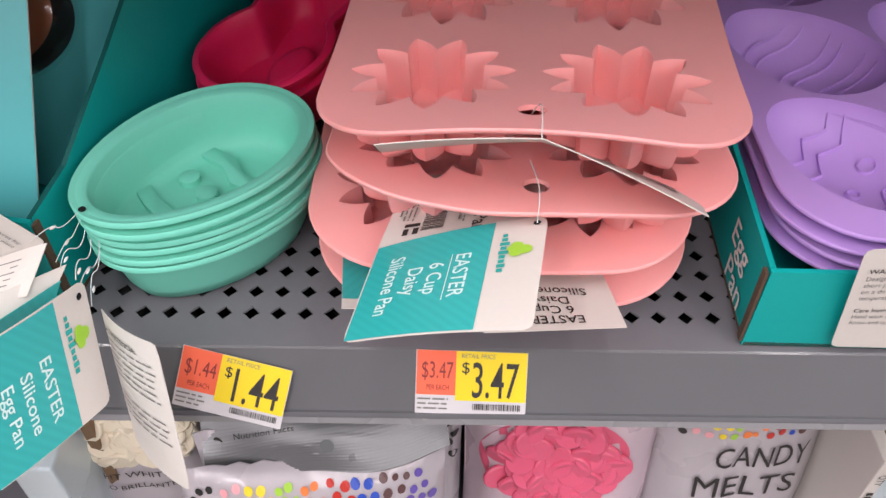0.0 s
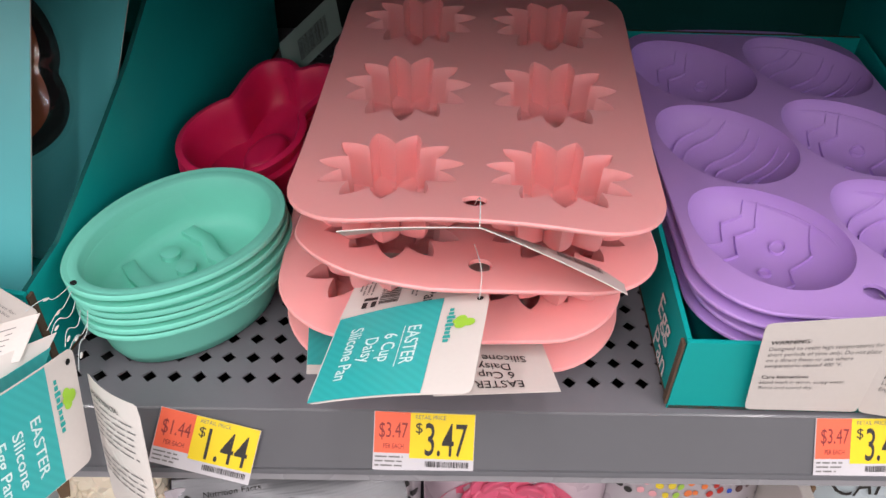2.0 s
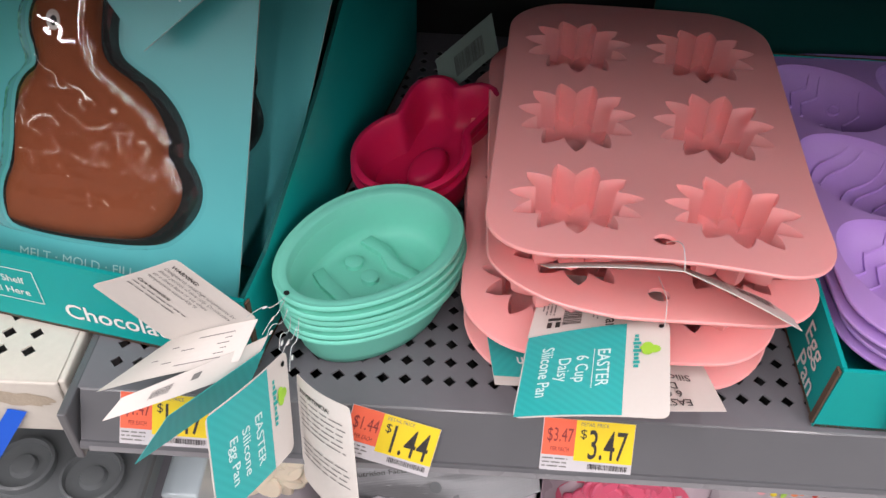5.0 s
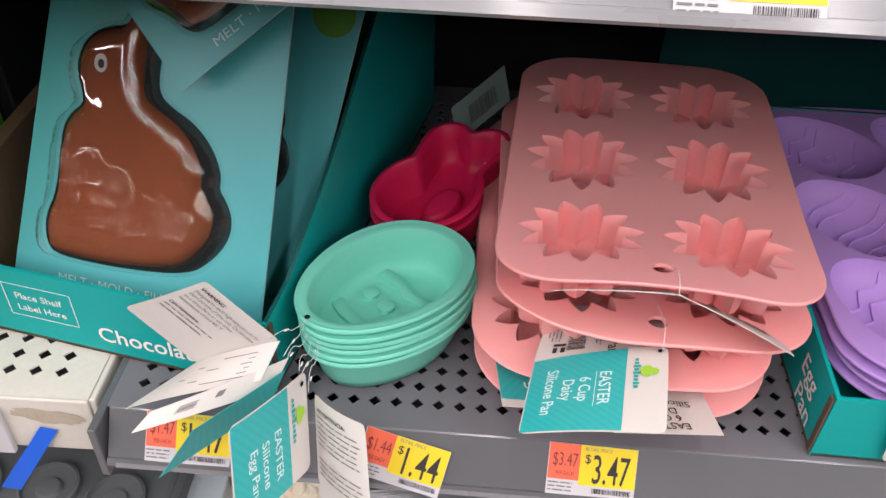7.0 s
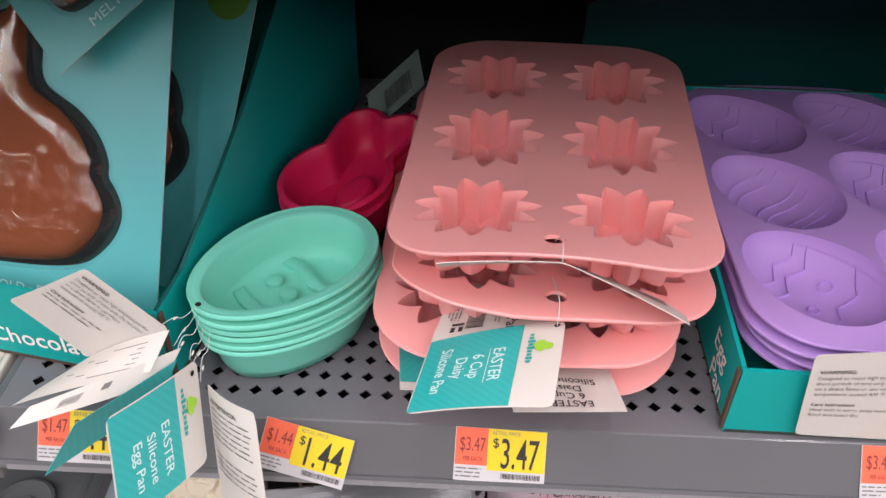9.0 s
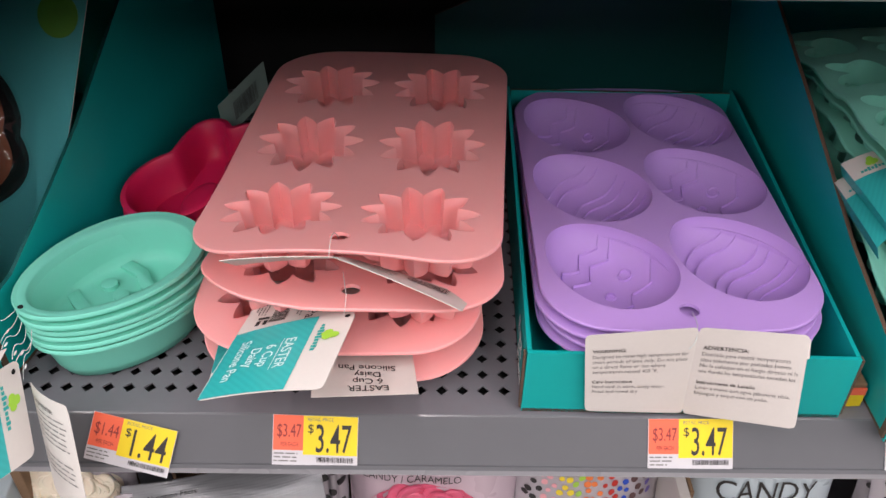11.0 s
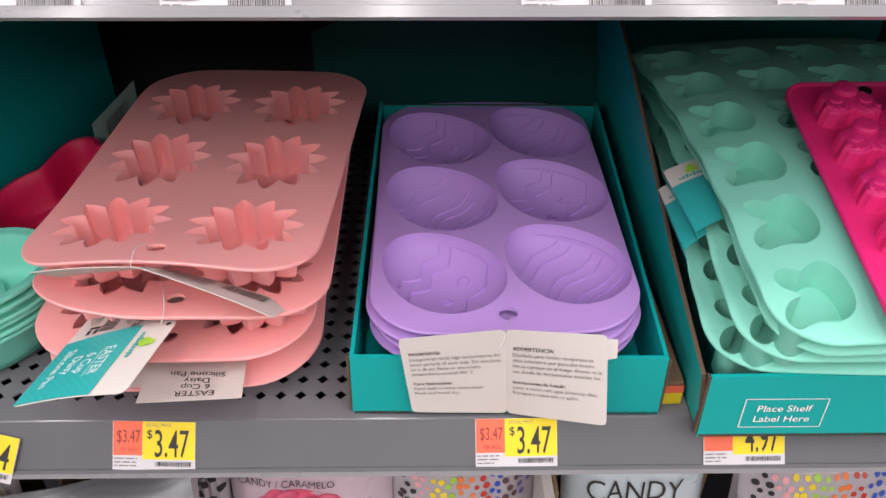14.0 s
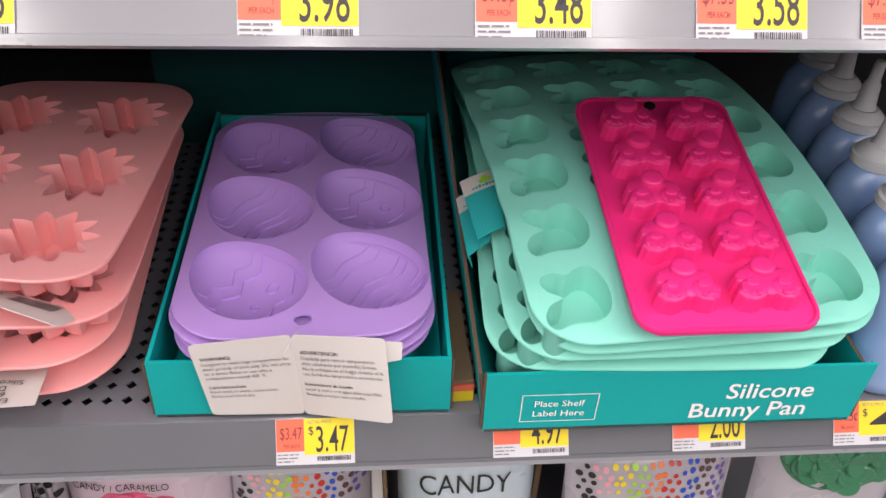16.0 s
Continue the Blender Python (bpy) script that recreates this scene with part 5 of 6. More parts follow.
# the tag of the top daisy pan, standing open between the pans
tg = thing("hang_tag", None, "open folded white tag lying on edge between pink pans", "hang tag", "hang tags")
S0 = Vector((0.0521, 0.2465, 1.1382))
S1 = S0 + Vector((0.0044, 0.0320, -0.0265))
left_end, right_end = S0 + Vector((-0.060, 0.006, -0.007)), S0 + Vector((0.068, 0.003, -0.041))
left_leaf = Sheet(left_end + Vector((0.0, 0.0295, -0.0275)), S1, S0, left_end, curl=0.001)
right_leaf = Sheet(S1, right_end + Vector((0.0070, 0.0345, -0.0212)), right_end, S0, curl=0.001)
for leaf in (left_leaf, right_leaf):
    if leaf.n.z < 0:
        leaf.n = -leaf.n
    leaf.patch("leaf", (0, 0, leaf.w, leaf.h), 0, M_PAPER, tg, thick=0.0004)
right_leaf.bars(barcode(0.040, 0.006, 0.066, 0.022, rng), M_INK, tg, name="barcode")
right_leaf.bars(text_lines(0.008, 0.008, 0.034, 8, 0.0036, rng), M_GREYINK, tg, name="small_print")
nylon(tg, [(0.0520, 0.280, 1.1240), (0.0525, 0.266, 1.1400), (0.0515, 0.250, 1.1480), (0.0510, 0.243, 1.1410)])

# the purple pan's tag, hanging open over the tray's front
tg = thing("hang_tag", None, "open white care tag hanging over a teal tray", "hang tag", "hang tags")
lf = Sheet((0.1911, 0.2535, 1.0736), (0.2552, 0.2525, 1.0805), (0.2600, 0.2555, 1.0040), (0.1987, 0.2555, 1.0070), 0.0660, 0.0660)
rt = Sheet((0.2552, 0.2525, 1.0805), (0.3138, 0.2416, 1.0841), (0.3185, 0.2299, 1.0186), (0.2600, 0.2555, 1.0040), 0.0660, 0.0660)
for leaf, head, sub, lines in ((lf, "WARNING:", "Care Instructions", ("Designed to resist high temperatures for", "short periods of time only. Do not place", "on a direct flame or use where", "temperatures exceed 400 °F.", "Hand wash in warm, soapy water.", "Rinse and towel dry.")),
                               (rt, "ADVERTENCIA:", "Instrucciones de Lavado", ("Diseñada para resistir temperaturas", "altas solamente por periodos breves.", "No la coloque en el fuego directo ni la", "use donde las temperaturas excedan los", "Lavar a mano con agua jabonosa tibia.", "Enjuague y seque con un paño."))):
    if leaf.n.y > 0:
        leaf.n = -leaf.n
    leaf_part = leaf.patch("leaf", (0, 0, leaf.w, leaf.h), 0, M_PAPER, tg, thick=0.0004, radius=0.003, nu=20, nv=20)
    leaf.letters(head, 0.0045, 0.0145, 0.0040, M_INK, leaf_part, bold=0.008)
    for k, line in enumerate(lines[:4]):
        leaf.letters(line, 0.0045, 0.0190 + 0.0042 * k, 0.0038, M_GREYINK, leaf_part, squeeze=min(0.058, 0.0015 * len(line)))
    leaf.letters(sub, 0.0045, 0.0400, 0.0036, M_INK, leaf_part, bold=0.008)
    for k, line in enumerate(lines[4:]):
        leaf.letters(line, 0.0045, 0.0442 + 0.0042 * k, 0.0036, M_GREYINK, leaf_part, squeeze=min(0.056, 0.0015 * len(line)))
tab = Sheet((0.300, 0.2570, 1.0690), (0.326, 0.2590, 1.0640), (0.325, 0.2520, 1.0550), (0.305, 0.250, 1.053))
tab.patch("inner_leaf", (0, 0, tab.w, tab.h), 0, M_PAPER, tg, thick=0.0004)
nylon(tg, [(0.2620, 0.283, 1.0640), (0.2600, 0.270, 1.0700), (0.2560, 0.256, 1.0760), (0.2530, 0.2470, 1.0730), (0.2500, 0.247, 1.0690)])

# the green moulds' tags, a bunch at the shelf's edge
A0, A1, A2, A3 = (-0.2526, 0.2912, 1.0638), (-0.1959, 0.2793, 1.0992), (-0.1583, 0.2777, 1.0567), (-0.2170, 0.2896, 1.0203)
tg = thing("hang_tag", None, "open white care tag of a green egg mould", "hang tag", "hang tags")
sh = Sheet(A1, A2, A3, A0, 0.066, 0.066, bulge=0.001)
if sh.n.y > 0:
    sh.n = -sh.n
sh.patch("upper_leaf", (0, 0, sh.w, sh.h), 0, M_PAPER, tg, thick=0.0004, radius=0.003, nu=20, nv=20)
sh.letters("WARNING:", 0.004, 0.0070, 0.0040, M_INK, tg, bold=0.02)
for k, line in enumerate(("Designed to resist high temperatures for", "short periods of time only. Do not place", "on a direct flame or use where", "temperatures exceed 400 °F.")):
    sh.letters(line, 0.004, 0.0115 + 0.0042 * k, 0.0038, M_GREYINK, tg, squeeze=0.0014 * len(line))
sh.letters("Care Instructions", 0.004, 0.0320, 0.0036, M_INK, tg, bold=0.02)
sh.bars(text_lines(0.004, 0.0350, 0.050, 2, 0.0040, rng, 0.22), M_GREYINK, tg, name="small_print")
sh2 = Sheet(A2, (-0.1680, 0.2620, 1.0390), (-0.2488, 0.2526, 1.0180), A3, 0.030, 0.085, bulge=0.004)
if sh2.n.z < 0:
    sh2.n = -sh2.n
sh2.patch("lower_leaf", (0, 0, sh2.w, sh2.h), 0, M_PAPER, tg, thick=0.0004, nv=14)
sh2.bars([(0.006 + 0.0036 * k, 0.012, 0.0067 + 0.0036 * k, 0.040 + 0.006 * ((k * 3) % 5)) for k in range(6)], M_GREYINK, tg, name="small_print")

tg = thing("hang_tag", None, "teal and white egg mould tag half hidden in a bunch", "hang tag", "hang tags")
sh = Sheet((-0.1542, 0.2782, 1.0423), (-0.1620, 0.2640, 1.0300), (-0.2304, 0.2207, 1.0373), (-0.2225, 0.2320, 1.0425), 0.020, 0.086, bulge=0.002)
if sh.n.z < 0:
    sh.n = -sh.n
sh.patch("white_leaf", (0, 0, sh.w, sh.h), 0, M_PAPER, tg, thick=0.0004, nv=14)
sh.bars([(0.005, 0.038, 0.010, 0.043)] + barcode(0.006, 0.054, 0.013, 0.066, rng), M_GREYINK, tg, name="barcode")
sh = Sheet((-0.1530, 0.2680, 1.0400), (-0.1620, 0.2580, 1.0200), (-0.2188, 0.2162, 1.0009), (-0.1960, 0.2240, 1.0360), 0.020, 0.078)
if sh.n.z < 0:
    sh.n = -sh.n
sh.patch("teal_leaf", (0, 0, sh.w, sh.h), -0.003, M_TEALTAG, tg, thick=0.0004, nv=14)

tg = thing("hang_tag", None, "teal and white egg mould tag at the shelf edge", "hang tag", "hang tags")
T0, T1, T2, T3 = (-0.1418, 0.2655, 1.0462), (-0.1384, 0.2396, 0.9898), (-0.1679, 0.1849, 1.0028), (-0.1713, 0.2108, 1.0592)
sh = Sheet(T0, T1, T2, T3, 0.056, 0.066, bulge=0.0015)
if sh.n.y > 0:
    sh.n = -sh.n
leaf_part = sh.patch("front_leaf", (0, 0, sh.w, sh.h), 0, M_PAPER, tg, thick=0.0004, radius=0.004, nu=20, nv=20)
field = sh.patch("teal_field", (0.0005, 0.0190, sh.w - 0.0005, sh.h - 0.0006), 0.0003, M_TEALTAG, tg)
for line, vv in (("EASTER", 0.0325), ("Silicone", 0.0430), ("Egg Pan", 0.0525)):
    sh.letters(line, sh.w * 0.58, vv, 0.0084, M_TAGTEXT, leaf_part, align="C", bold=0.008)
logo(sh, sh.w * 0.36, 0.0085, tg, scale=0.95)
crease(link_mesh("punched_hole", [sh.at(0.005 + 0.0015 * math.cos(a), 0.005 + 0.0015 * math.sin(a), 0.0006) for a in [2 * math.pi * k / 14 for k in range(14)]], [tuple(range(14))], M_GAPSHADE, tg), 30)
rl = Sheet((-0.1375, 0.2594, 1.0333), (-0.1040, 0.2308, 1.0426), (-0.0980, 0.2010, 0.9735), (-0.1362, 0.2390, 0.9590), 0.046, 0.078, curl=0.003)
if rl.n.y > 0:
    rl.n = -rl.n
rl.patch("back_leaf", (0, 0, rl.w, rl.h), -0.0012, M_PAPER, tg, thick=0.0004, radius=0.003, nu=16, nv=12)
rl.letters("ADVERTENCIA:", 0.004, 0.0100, 0.0040, M_INK, tg, off=-0.0007, bold=0.02)
rl.bars(text_lines(0.004, 0.0130, 0.042, 6, 0.0038, rng, 0.22) + text_lines(0.004, 0.0430, 0.042, 4, 0.0038, rng, 0.22), M_GREYINK, tg, off=-0.0007, name="small_print")
for p0, p1 in (((-0.1427, 0.2841, 1.0690), (-0.1640, 0.2765, 1.0590)), ((-0.1440, 0.2880, 1.0630), (-0.1560, 0.2740, 1.0480)), ((-0.1430, 0.2850, 1.0580), (-0.1540, 0.2720, 1.0460)),
               ((-0.1415, 0.2835, 1.0530), (-0.1455, 0.2660, 1.0450)), ((-0.1380, 0.2810, 1.0480), (-0.1440, 0.2655, 1.0430)), ((-0.1360, 0.2800, 1.0560), (-0.1400, 0.2600, 1.0340))):
    a, b = Vector(p0), Vector(p1)
    k = (a.x * 700) % 1.0
    nylon(tg, [a, a.lerp(b, 0.3) + Vector((-0.002 + 0.004 * k, -0.002, -0.004)), a.lerp(b, 0.6) + Vector((0.002 - 0.005 * k, 0.001, 0.003)), b])
    knot = link_mesh("knot", *lathe([(0.0003, -0.0016), (0.0006, -0.0008), (0.0007, 0.0), (0.0006, 0.0008), (0.0003, 0.0016)], 8), M_NYLON, tg)
    knot.matrix_basis = Matrix.Translation(a.lerp(b, 0.5 + 0.3 * k)) @ (b - a).to_track_quat("Z", "Y").to_matrix().to_4x4()

# ---- paper bands on the mint pans ----
for tl, tr, br, bl in (((0.3740, 0.3740, 1.1120), (0.4030, 0.3850, 1.1165), (0.3980, 0.3160, 1.1130), (0.3790, 0.3080, 1.1085)),
                       ((0.3715, 0.3700, 1.1005), (0.3960, 0.3790, 1.1050), (0.3890, 0.3140, 1.1030), (0.3720, 0.3020, 1.0985))):
    tg = thing("paper_band", None, "teal and white paper band round a mint pan's edge", "paper band", "paper bands")
    sh = Sheet(tl, tr, br, bl, bulge=0.001, curl=0.001)
    if sh.n.z < 0:
        sh.n = -sh.n
    sh.patch("white_end", (0, 0, sh.w, sh.h * 0.30), 0.0, M_PAPER, tg, thick=0.0004)
    sh.patch("teal_end", (0, sh.h * 0.30, sh.w, sh.h), 0.0, M_TEALTAG, tg, thick=0.0004)
    side = Sheet(tl, bl, Vector(bl) + Vector((0.0035, 0.0, -0.009)), Vector(tl) + Vector((0.0035, 0.0, -0.009)))
    side.patch("folded_side", (0, 0, side.w, side.h), 0.0, M_TEALTAG, tg, thick=0.0004)
    logo(sh, sh.w * 0.62, 0.0095, tg, scale=1.0)

# a pale paper label on the board behind, its shade mixed into the card colour
tg = thing("hang_tag", None, "pale green tag behind the magenta moulds, coloured darker for shade", "hang tag", "hang tags")
sh = Sheet((-0.0700, 0.530, 1.0700), (-0.0300, 0.540, 1.1050), (-0.0240, 0.520, 1.0850), (-0.0640, 0.512, 1.0480))
sh.patch("leaf", (0, 0, sh.w, sh.h), 0, M_SHADETAG, tg, thick=0.0004)
sh.bars(barcode(sh.w * 0.3, sh.h * 0.3, sh.w * 0.8, sh.h * 0.8, rng), M_INK, tg, name="barcode")


# ---- squeeze bottles ----
def bottle(at, label):
    th = thing("squeeze_bottle", at, label, "squeeze bottle", "blue squeeze bottles")
    prof = [(0.030, 0.0), (0.034, 0.003), (0.035, 0.012), (0.035, 0.060), (0.034, 0.078), (0.030, 0.094), (0.022, 0.106), (0.0165, 0.112)]
    body = crease(link_mesh("body", *lathe(prof, 36, 1.0, 0.80), M_BLUE, th), 50)
    crease(link_mesh("collar", *lathe([(0.0200, 0.108), (0.0216, 0.1092), (0.0212, 0.1155), (0.0186, 0.1165), (0.0178, 0.1195), (0.0120, 0.1245)], 32), M_NOZZLE, th), 40)
    crease(link_mesh("nozzle", *lathe([(0.0100, 0.1240), (0.0086, 0.1270), (0.0066, 0.146), (0.0050, 0.148), (0.0046, 0.163), (0.0036, 0.166)], 28), M_NOZZLE, th), 40)
    # an orange slice printed on the front
    verts, faces = [], []
    for k in range(8):
        a0, a1 = 2 * math.pi * (k + 0.08) / 8, 2 * math.pi * (k + 0.92) / 8
        b = len(verts)
        ring = [(0.0035, (a0 + a1) / 2)] + [(0.0165, a0 + (a1 - a0) * i / 5) for i in range(6)]
        for r, a in ring:
            u, z = r * math.cos(a), 0.030 + r * math.sin(a)
            verts.append((u, -0.80 * math.sqrt(max(0, 0.0353 ** 2 - u * u)) - 0.0004, z))
        faces.append(tuple(range(b, b + len(ring))))
    link_mesh("printed_slice", verts, faces, M_ORANGE, body)
    return th


first_bottle = bottle(pose(0.6845, 0.2740, Z0 + 0.0004, 0, 0, 8), "blue plastic squeeze bottle with a white nozzle and printed orange slice")
for k in range(1, 6):
    copy_thing(first_bottle, pose(0.6845 + 0.0130 * k + (0.002 if k % 2 else 0), 0.2740 + 0.0610 * k, Z0 + 0.0004, 0, 0, 8 + (k * 37) % 14 - 7))


# ---- bags of sweets on the shelf below ----
def bag(at, w, h, t, material, label, crimp=0.012, seed=0, group="bags of sweets"):
    th = thing("sweet_bag", at, label, "bag", group)
    r = random.Random(seed)
    nu, nv = 22, 26
    verts, faces = [], []
    ph = [r.random() * 6 for _ in range(6)]
    for side in (-1, 1):
        for j in range(nv + 1):
            for i in range(nu + 1):
                s, q = i / nu, j / nv
                x, z = (s - 0.5) * w, q * h
                lip = min(1.0, q * 6) * min(1.0, (1 - q) * 9)
                bulge = t * 0.5 * (max(0, 1 - (2 * s - 1) ** 4)) * lip ** 0.6
                wr = 0.0016 * (math.sin(9 * s * 3 + 5 * q + ph[0]) + math.sin(14 * q + 7 * s + ph[1])) * lip
                top = 0.002 * math.sin(s * 60 + ph[2]) * max(0, (q - 0.93) / 0.07)
                x *= 1 - 0.05 * math.sin(q * math.pi)
                verts.append((x, side * (bulge + wr * 0.6 + 0.0006) + top, z))
    m = (nu + 1) * (nv + 1)
    w1 = nu + 1
    for j in range(nv):
        for i in range(nu):
            a = j * w1 + i
            faces.append((a, a + 1, a + w1 + 1, a + w1))
            faces.append((m + a + 1, m + a, m + a + w1, m + a + w1 + 1))
    for j in range(nv):
        faces.append((j * w1, (j + 1) * w1, m + (j + 1) * w1, m + j * w1))
        a = j * w1 + nu
        faces.append((a + w1, a, m + a, m + a + w1))
    for i in range(nu):
        faces.append((nv * w1 + i, nv * w1 + i + 1, m + nv * w1 + i + 1, m + nv * w1 + i))
    crease(link_mesh("film", verts, faces, material, th), 60)

    def front(u, z, off=0.0018):
        s, q = u / w + 0.5, z / h
        lip = min(1.0, q * 6) * min(1.0, max(0, (1 - q)) * 9)
        bulge = t * 0.5 * (max(0, 1 - (2 * s - 1) ** 4)) * lip ** 0.6
        wr = 0.0016 * (math.sin(9 * s * 3 + 5 * q + ph[0]) + math.sin(14 * q + 7 * s + ph[1])) * lip
        top = 0.002 * math.sin(s * 60 + ph[2]) * max(0, (q - 0.93) / 0.07)
        return (u * (1 - 0.05 * math.sin(q * math.pi)), -(bulge + wr * 0.6 + 0.0006) + top - off, z)
    return th, front


def bag_letters(th, front, s, x, z, size, material, squeeze=None, bold=0.0, align="C"):
    vs, fs, x0, x1 = text_geo(s, bold)
    k = squeeze / (x1 - x0) if squeeze else size
    mid = {"C": (x0 + x1) / 2, "L": x0, "R": x1}[align]
    link_mesh("lettering", [front(x + (a - mid) * k, z + b * size) for a, b in vs], fs, material, th)


DOTS = [mat("dot_%s" % n, c, 0.35) for n, c in (("black", (0.02, 0.02, 0.02)), ("pink", (0.75, 0.35, 0.38)), ("yellow", (0.80, 0.62, 0.03)), ("lime", (0.35, 0.60, 0.06)),
                                              ("orange", (0.78, 0.20, 0.05)), ("red", (0.50, 0.03, 0.02)), ("blue", (0.02, 0.07, 0.45)), ("brown", (0.10, 0.05, 0.05)), ("violet", (0.12, 0.08, 0.35)))]


def dots(th, front, x0, x1, z0, z1, step, seed, r=0.0032, only=None):
    q = random.Random(seed)
    groups = {}
    n = int((x1 - x0) / step)
    for i in range(n + 1):
        for j in range(int((z1 - z0) / step) + 1):
            x, z = x0 + step * (i + 0.5 * (j % 2)) + q.uniform(-1, 1) * step * 0.2, z0 + step * j + q.uniform(-1, 1) * step * 0.2
            if not x0 <= x <= x1:
                continue
            k = only if only is not None else min(len(DOTS) - 1, int((x - x0) / (x1 - x0) * len(DOTS)))
            rr = r * q.uniform(0.75, 1.15)
            v, f = groups.setdefault(k, ([], []))
            b = len(v)
            v += [front(x + rr * math.cos(a), z + rr * 1.1 * math.sin(a), 0.0010) for a in [2 * math.pi * c / 10 for c in range(10)]]
            f.append(tuple(range(b, b + 10)))
    for k, (v, f) in groups.items():
        tagged(link_mesh("dot_print", v, f, DOTS[k], th), kind="stuff")


def window(th, front, cx, cz, rx, rz, material, seed, size=0.0105, label=""):
    """A clear window of the bag with sweets crowded behind it."""
    q = random.Random(seed)
    loop = [(cx + rx * math.cos(a), cz + rz * math.sin(a)) for a in [2 * math.pi * k / 40 for k in range(40)]]
    link_mesh("window", [front(x, z, 0.0007) for x, z in loop], [tuple(range(40))], material, th)
    for k in range(64):
        a, d = q.random() * 6.283, math.sqrt(q.random()) * 0.86
        x, z = cx + rx * d * math.cos(a), cz + rz * d * math.sin(a)
        p = front(x, z, 0.0010 + 0.0020 * q.random())
        v, f = lathe([(size * 0.92, -0.0016), (size, -0.0010), (size, 0.0010), (size * 0.90, 0.0022)], 18)
        ob = link_mesh("sweet", v, f, material, th) if k == 0 else new("sweet", first_sweet)
        if k == 0:
            first_sweet = crease(ob, 40).data
        ob.parent = th
        ob.matrix_basis = Matrix.Translation(p) @ pose(0, 0, 0, 90 + q.uniform(-24, 20), 0, q.uniform(-24, 24))


GZ = 0.5855
GY = 0.331
th, fr = bag(pose(-0.208, GY, GZ, -8, 0, 2), 0.124, 0.300, 0.045, M_BAG, "white bag of cream candy discs with a clear window", seed=1)
window(th, fr, 0.004, 0.220, 0.050, 0.036, M_CREAM, 3, 0.011)
bag_letters(th, fr, "BRIGHT WHITE", -0.012, 0.170, 0.0085, M_INK, 0.075)
bag_letters(th, fr, "BLANCO BRILLANTE", -0.012, 0.158, 0.0068, M_INK, 0.080)
bag_letters(th, fr, "CARAMELO", 0.030, 0.266, 0.0100, M_INK, 0.055)
th, fr = bag(pose(-0.062, 0.232, GZ, -16, 0, 5), 0.175, 0.256, 0.036, M_BAG, "white bag printed with rainbow dots", seed=9)
dots(th, fr, -0.080, 0.080, 0.165, 0.250, 0.0086, 14, 0.0030)
th, fr = bag(pose(-0.058, 0.262, GZ, -16, 0, 8), 0.165, 0.258, 0.040, M_BAG, "white sweet bag with black letters behind a dotted one", seed=12)
bag_letters(th, fr, "CANDY", 0.030, 0.216, 0.0260, M_INK, 0.074)
dots(th, fr, -0.070, 0.0, 0.205, 0.250, 0.0090, 15)


def pleated_end(at, w, h, label, seed):
    """The flattened, finely ribbed sealed end of a film bag."""
    th = thing("sealed_bag_end", at, label, "bag", "bags of sweets")
    r = random.Random(seed)
    nu, nv = 44, 48
    ph = [r.random() * 6 for _ in range(4)]

    def top(x, y, off=0.0):
        s, q = x / w, y / h
        rib = 0.00032 * math.sin(y / 0.0021 * 2 * math.pi + 1.5 * math.sin(x * 70 + ph[3]))
        sag = 0.010 * math.sin(s * 2.4 + ph[0]) + 0.004 * math.sin(s * 7 + q * 2 + ph[1]) - 0.022 * max(0, q - 0.45) ** 1.5
        return (x, y + 0.004 * math.sin(s * 9 + ph[2]) * (1 - q), sag + rib + off)
    verts = [top(w * (i / nu - 0.5), h * j / nv) for j in range(nv + 1) for i in range(nu + 1)]
    verts += [(x, y, z - 0.0012) for x, y, z in verts]
    m, w1 = (nu + 1) * (nv + 1), nu + 1
    faces = []
    for j in range(nv):
        for i in range(nu):
            a = j * w1 + i
            faces += [(a, a + 1, a + w1 + 1, a + w1), (m + a + w1, m + a + w1 + 1, m + a + 1, m + a)]
    for i in range(nu):
        faces += [(i + 1, i, m + i, m + i + 1), (nv * w1 + i, nv * w1 + i + 1, m + nv * w1 + i + 1, m + nv * w1 + i)]
    for j in range(nv):
        faces += [(j * w1, (j + 1) * w1, m + (j + 1) * w1, m + j * w1), ((j + 1) * w1 + nu, j * w1 + nu, m + j * w1 + nu, m + (j + 1) * w1 + nu)]
    crease(link_mesh("film", verts, faces, M_SILVER, th), 70)
    crease(link_mesh("punched_hole", [top(0.006 + 0.0045 * math.cos(a), h * 0.42 + 0.0045 * math.sin(a), 0.0010) for a in [2 * math.pi * k / 20 for k in range(20)]], [tuple(range(20))], M_GREYTRAY, th), 30)
    return th, top


th, fr = pleated_end(pose(-0.058, 0.300, 0.8220, 50, -11, 4), 0.165, 0.044, "silver ribbed sealed end of a sweet bag folded over", 4)
bag_letters(th, lambda x, z: fr(x, z, 0.0008), "Nutrition Facts", -0.036, 0.031, 0.0055, M_INK, 0.044)
th, fr = bag(pose(0.014, GY + 0.006, GZ, -8, 0, -6), 0.032, 0.292, 0.020, M_BAG, "narrow white bag end with black dots", seed=21)
dots(th, fr, -0.013, 0.013, 0.17, 0.285, 0.0120, 22, 0.0042, only=0)
th, fr = bag(pose(0.105, GY, GZ, -8, 0, -2), 0.150, 0.300, 0.048, M_BAGPINK, "pale pink bag of pink candy discs with a clear window", seed=3)
window(th, fr, -0.006, 0.184, 0.058, 0.048, M_MELT, 5, 0.0115)
bag_letters(th, fr, "CANDY / CARAMELO", -0.018, 0.2350, 0.0115, M_INK, 0.086)
bag_letters(th, fr, "VANILLA FLAVORED", 0.032, 0.128, 0.0065, M_INK, 0.060)
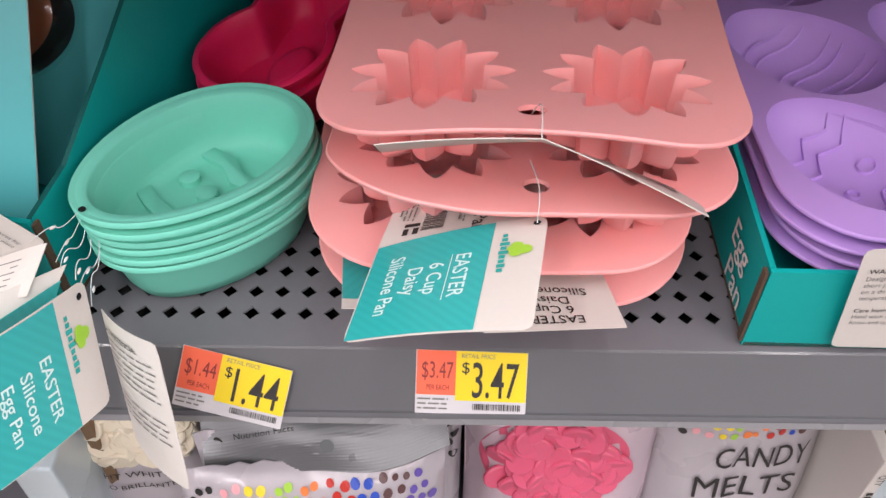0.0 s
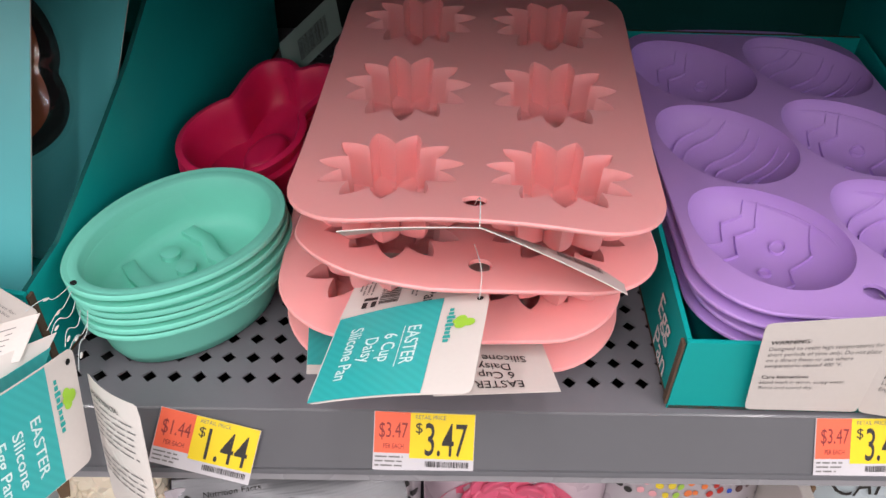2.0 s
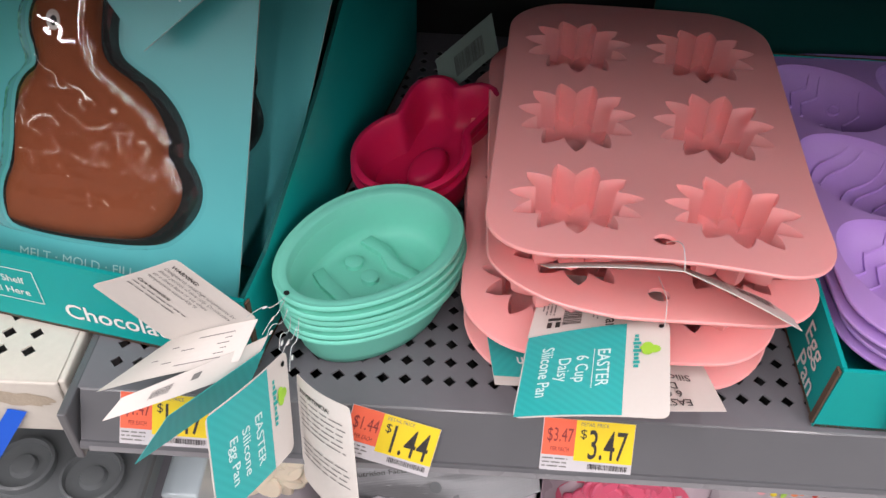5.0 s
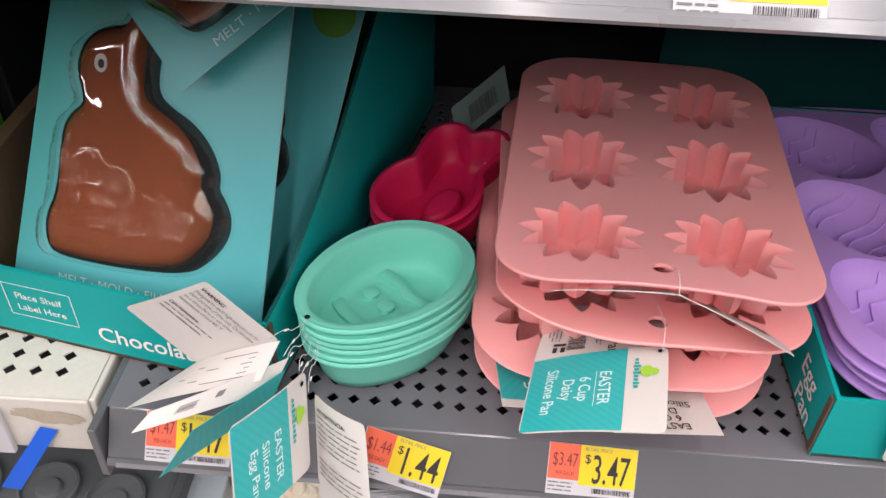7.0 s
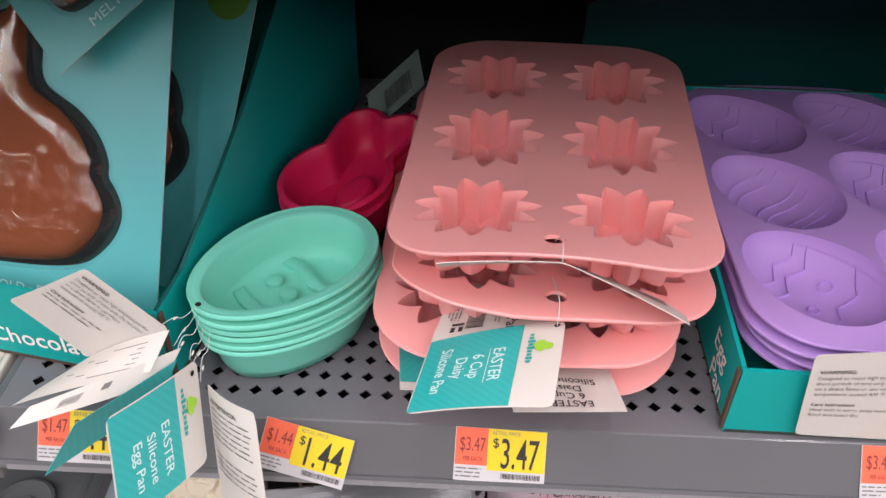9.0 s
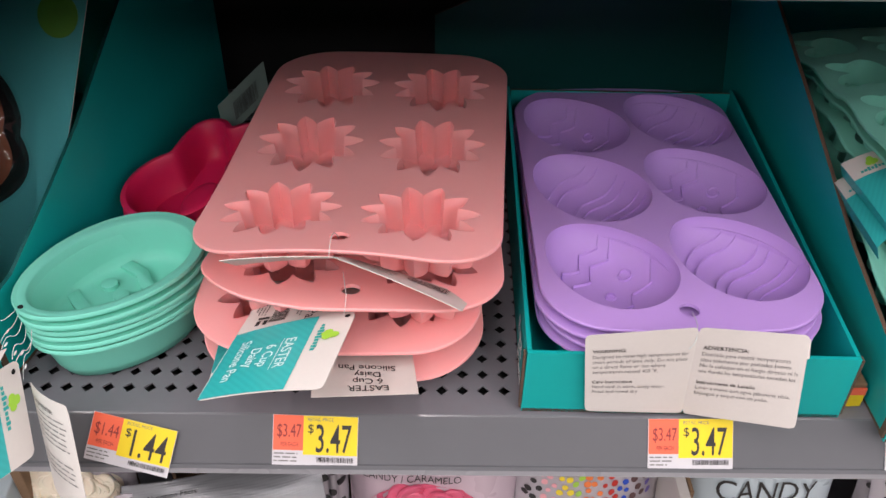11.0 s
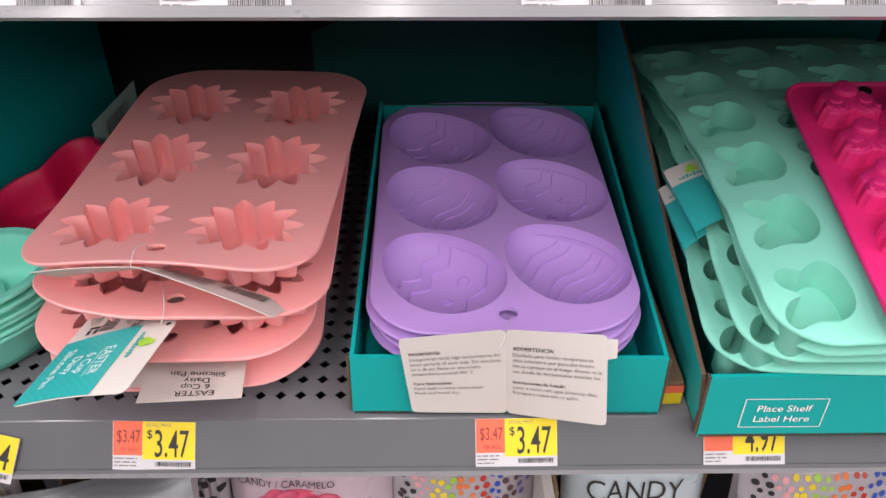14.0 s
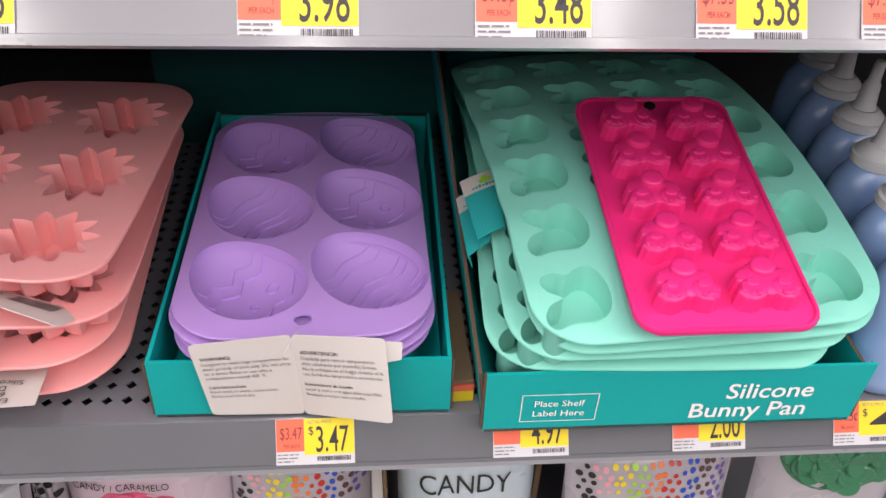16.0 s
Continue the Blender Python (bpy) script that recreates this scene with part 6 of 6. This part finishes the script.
th, fr = bag(pose(0.243, GY, GZ, -9, 0, 3), 0.136, 0.300, 0.044, M_BAG, "white sweet bag with rainbow dots and black letters", seed=4)
dots(th, fr, -0.060, 0.062, 0.208, 0.292, 0.0088, 6, 0.0030)
bag_letters(th, fr, "CANDY", 0.012, 0.172, 0.0330, M_INK, 0.074)
bag_letters(th, fr, "MELTS", 0.004, 0.138, 0.0330, M_INK, 0.082)
th, fr = bag(pose(0.396, GY, GZ, -9, 0, 0), 0.136, 0.296, 0.046, M_BAGBLUE, "pale blue sweet bag with black letters", seed=5)
bag_letters(th, fr, "CANDY", -0.004, 0.204, 0.0330, M_INK, 0.088)
bag_letters(th, fr, "MELTS", -0.002, 0.170, 0.0330, M_INK, 0.086)
bag_letters(th, fr, "CANDY / CARAMELO", 0.0, 0.152, 0.0090, M_INK, 0.075)
th, fr = bag(pose(0.572, GY - 0.030, GZ, -14, 0, 1), 0.168, 0.255, 0.040, M_BAG, "white sweet bag with rainbow dots, sealed end up", seed=6)
dots(th, fr, -0.076, 0.076, 0.16, 0.250, 0.0090, 8, 0.0030)
th, fr = bag(pose(0.585, GY + 0.024, GZ, -8, 0, 0), 0.180, 0.300, 0.040, M_BAG, "white sweet bag with rainbow dots behind another", seed=7)
dots(th, fr, -0.082, 0.082, 0.18, 0.292, 0.0090, 10, 0.0030)
th, fr = bag(pose(0.760, GY, GZ, -8, 0, 0), 0.160, 0.300, 0.050, M_BAG, "white bag of dark green candy with a clear window", seed=8)
window(th, fr, 0.0, 0.230, 0.066, 0.046, M_CANDYGREEN, 9, 0.012)
for x, w in ((-0.128, 0.004), (0.022, 0.004), (0.474, 0.006), (0.676, 0.004)):
    th = thing("carton_divider", None, "brown cardboard carton wall between the bags", "carton", "carton dividers")
    part("board", box_bm(x - w / 2, x + w / 2, 0.385, 0.60, GZ, GZ + 0.215, 0.0008), M_KRAFT, th)
th = thing("carton", None, "white carton edge stamped with a quantity between sweet bags", "carton")
part("body", box_bm(0.3155, 0.3190, 0.320, 0.60, GZ, GZ + 0.245, 0.001), M_KRAFT, th)
part("white_face", box_bm(0.3060, 0.3150, 0.296, 0.60, GZ, GZ + 0.245, 0.001), M_PAPER, th)
sh = Sheet((0.3060, 0.2955, GZ + 0.240), (0.3150, 0.2955, GZ + 0.240), (0.3150, 0.2955, GZ + 0.150), (0.3060, 0.2955, GZ + 0.150))
sh.n = Vector((0, -1, 0))
sh.letters("QTY", 0.0026, 0.010, 0.0070, M_INK, th, turn=1, off=0.0006)
sh.bars([(0.0022, 0.034 + 0.005 * k, 0.0068, 0.0375 + 0.005 * k) for k in range(5)], M_INK, th)

# ---- the neighbouring bay, lower corner ----
tr_ = thing("plastic_tray", None, "dark grey plastic tray with moulded rings under the white shelf", "tray")
part("body", box_bm(-0.60, -0.262, 0.245, 0.62, 0.845, 0.868, 0.004), M_GREYTRAY, tr_)
for x, y in ((-0.300, 0.285), (-0.352, 0.292), (-0.410, 0.29), (-0.310, 0.350)):
    crease(link_mesh("moulded_ring", *lathe([(0.0225, 0.868), (0.0222, 0.8735), (0.0200, 0.8742), (0.0188, 0.8700), (0.0100, 0.8688), (0.0080, 0.8720), (0.0040, 0.8725)], 36), M_GREYTRAY, tr_), 40).matrix_basis = pose(x, y, 0)
th = thing("sprinkle_pack", None, "white and blue pack with coloured specks below the shelf", "packet")
part("body", box_bm(-0.260, -0.232, 0.29, 0.50, GZ, 0.840, 0.002), M_BAGBLUE, th)
part("side_flap", box_bm(-0.2305, -0.222, 0.330, 0.50, GZ, 0.880, 0.001), M_KRAFT, th)
th = thing("wrapped_pack", None, "bright lime green wrapped pack standing on the white shelf", "packet")
bm = box_bm(-0.460, -0.392, 0.300, 0.46, Z0 + 0.0004, Z0 + 0.240, 0.012, 4)
part("wrapper", bm, M_LIMEPACK, th, smooth=True)
# added block, coloured near black to stand for the deep shade of the bay
th = thing("carton", None, "near-black block added for the deep shade behind the chocolate cards", "carton")
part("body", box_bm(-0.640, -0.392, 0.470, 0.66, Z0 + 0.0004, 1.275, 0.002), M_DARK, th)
th = thing("carton", None, "kraft cardboard carton edge beside the chocolate cards", "carton")
part("body", box_bm(-0.3905, -0.3785, 0.345, 0.60, Z0 + 0.0035, Z0 + 0.088, 0.001), M_KRAFT, th)
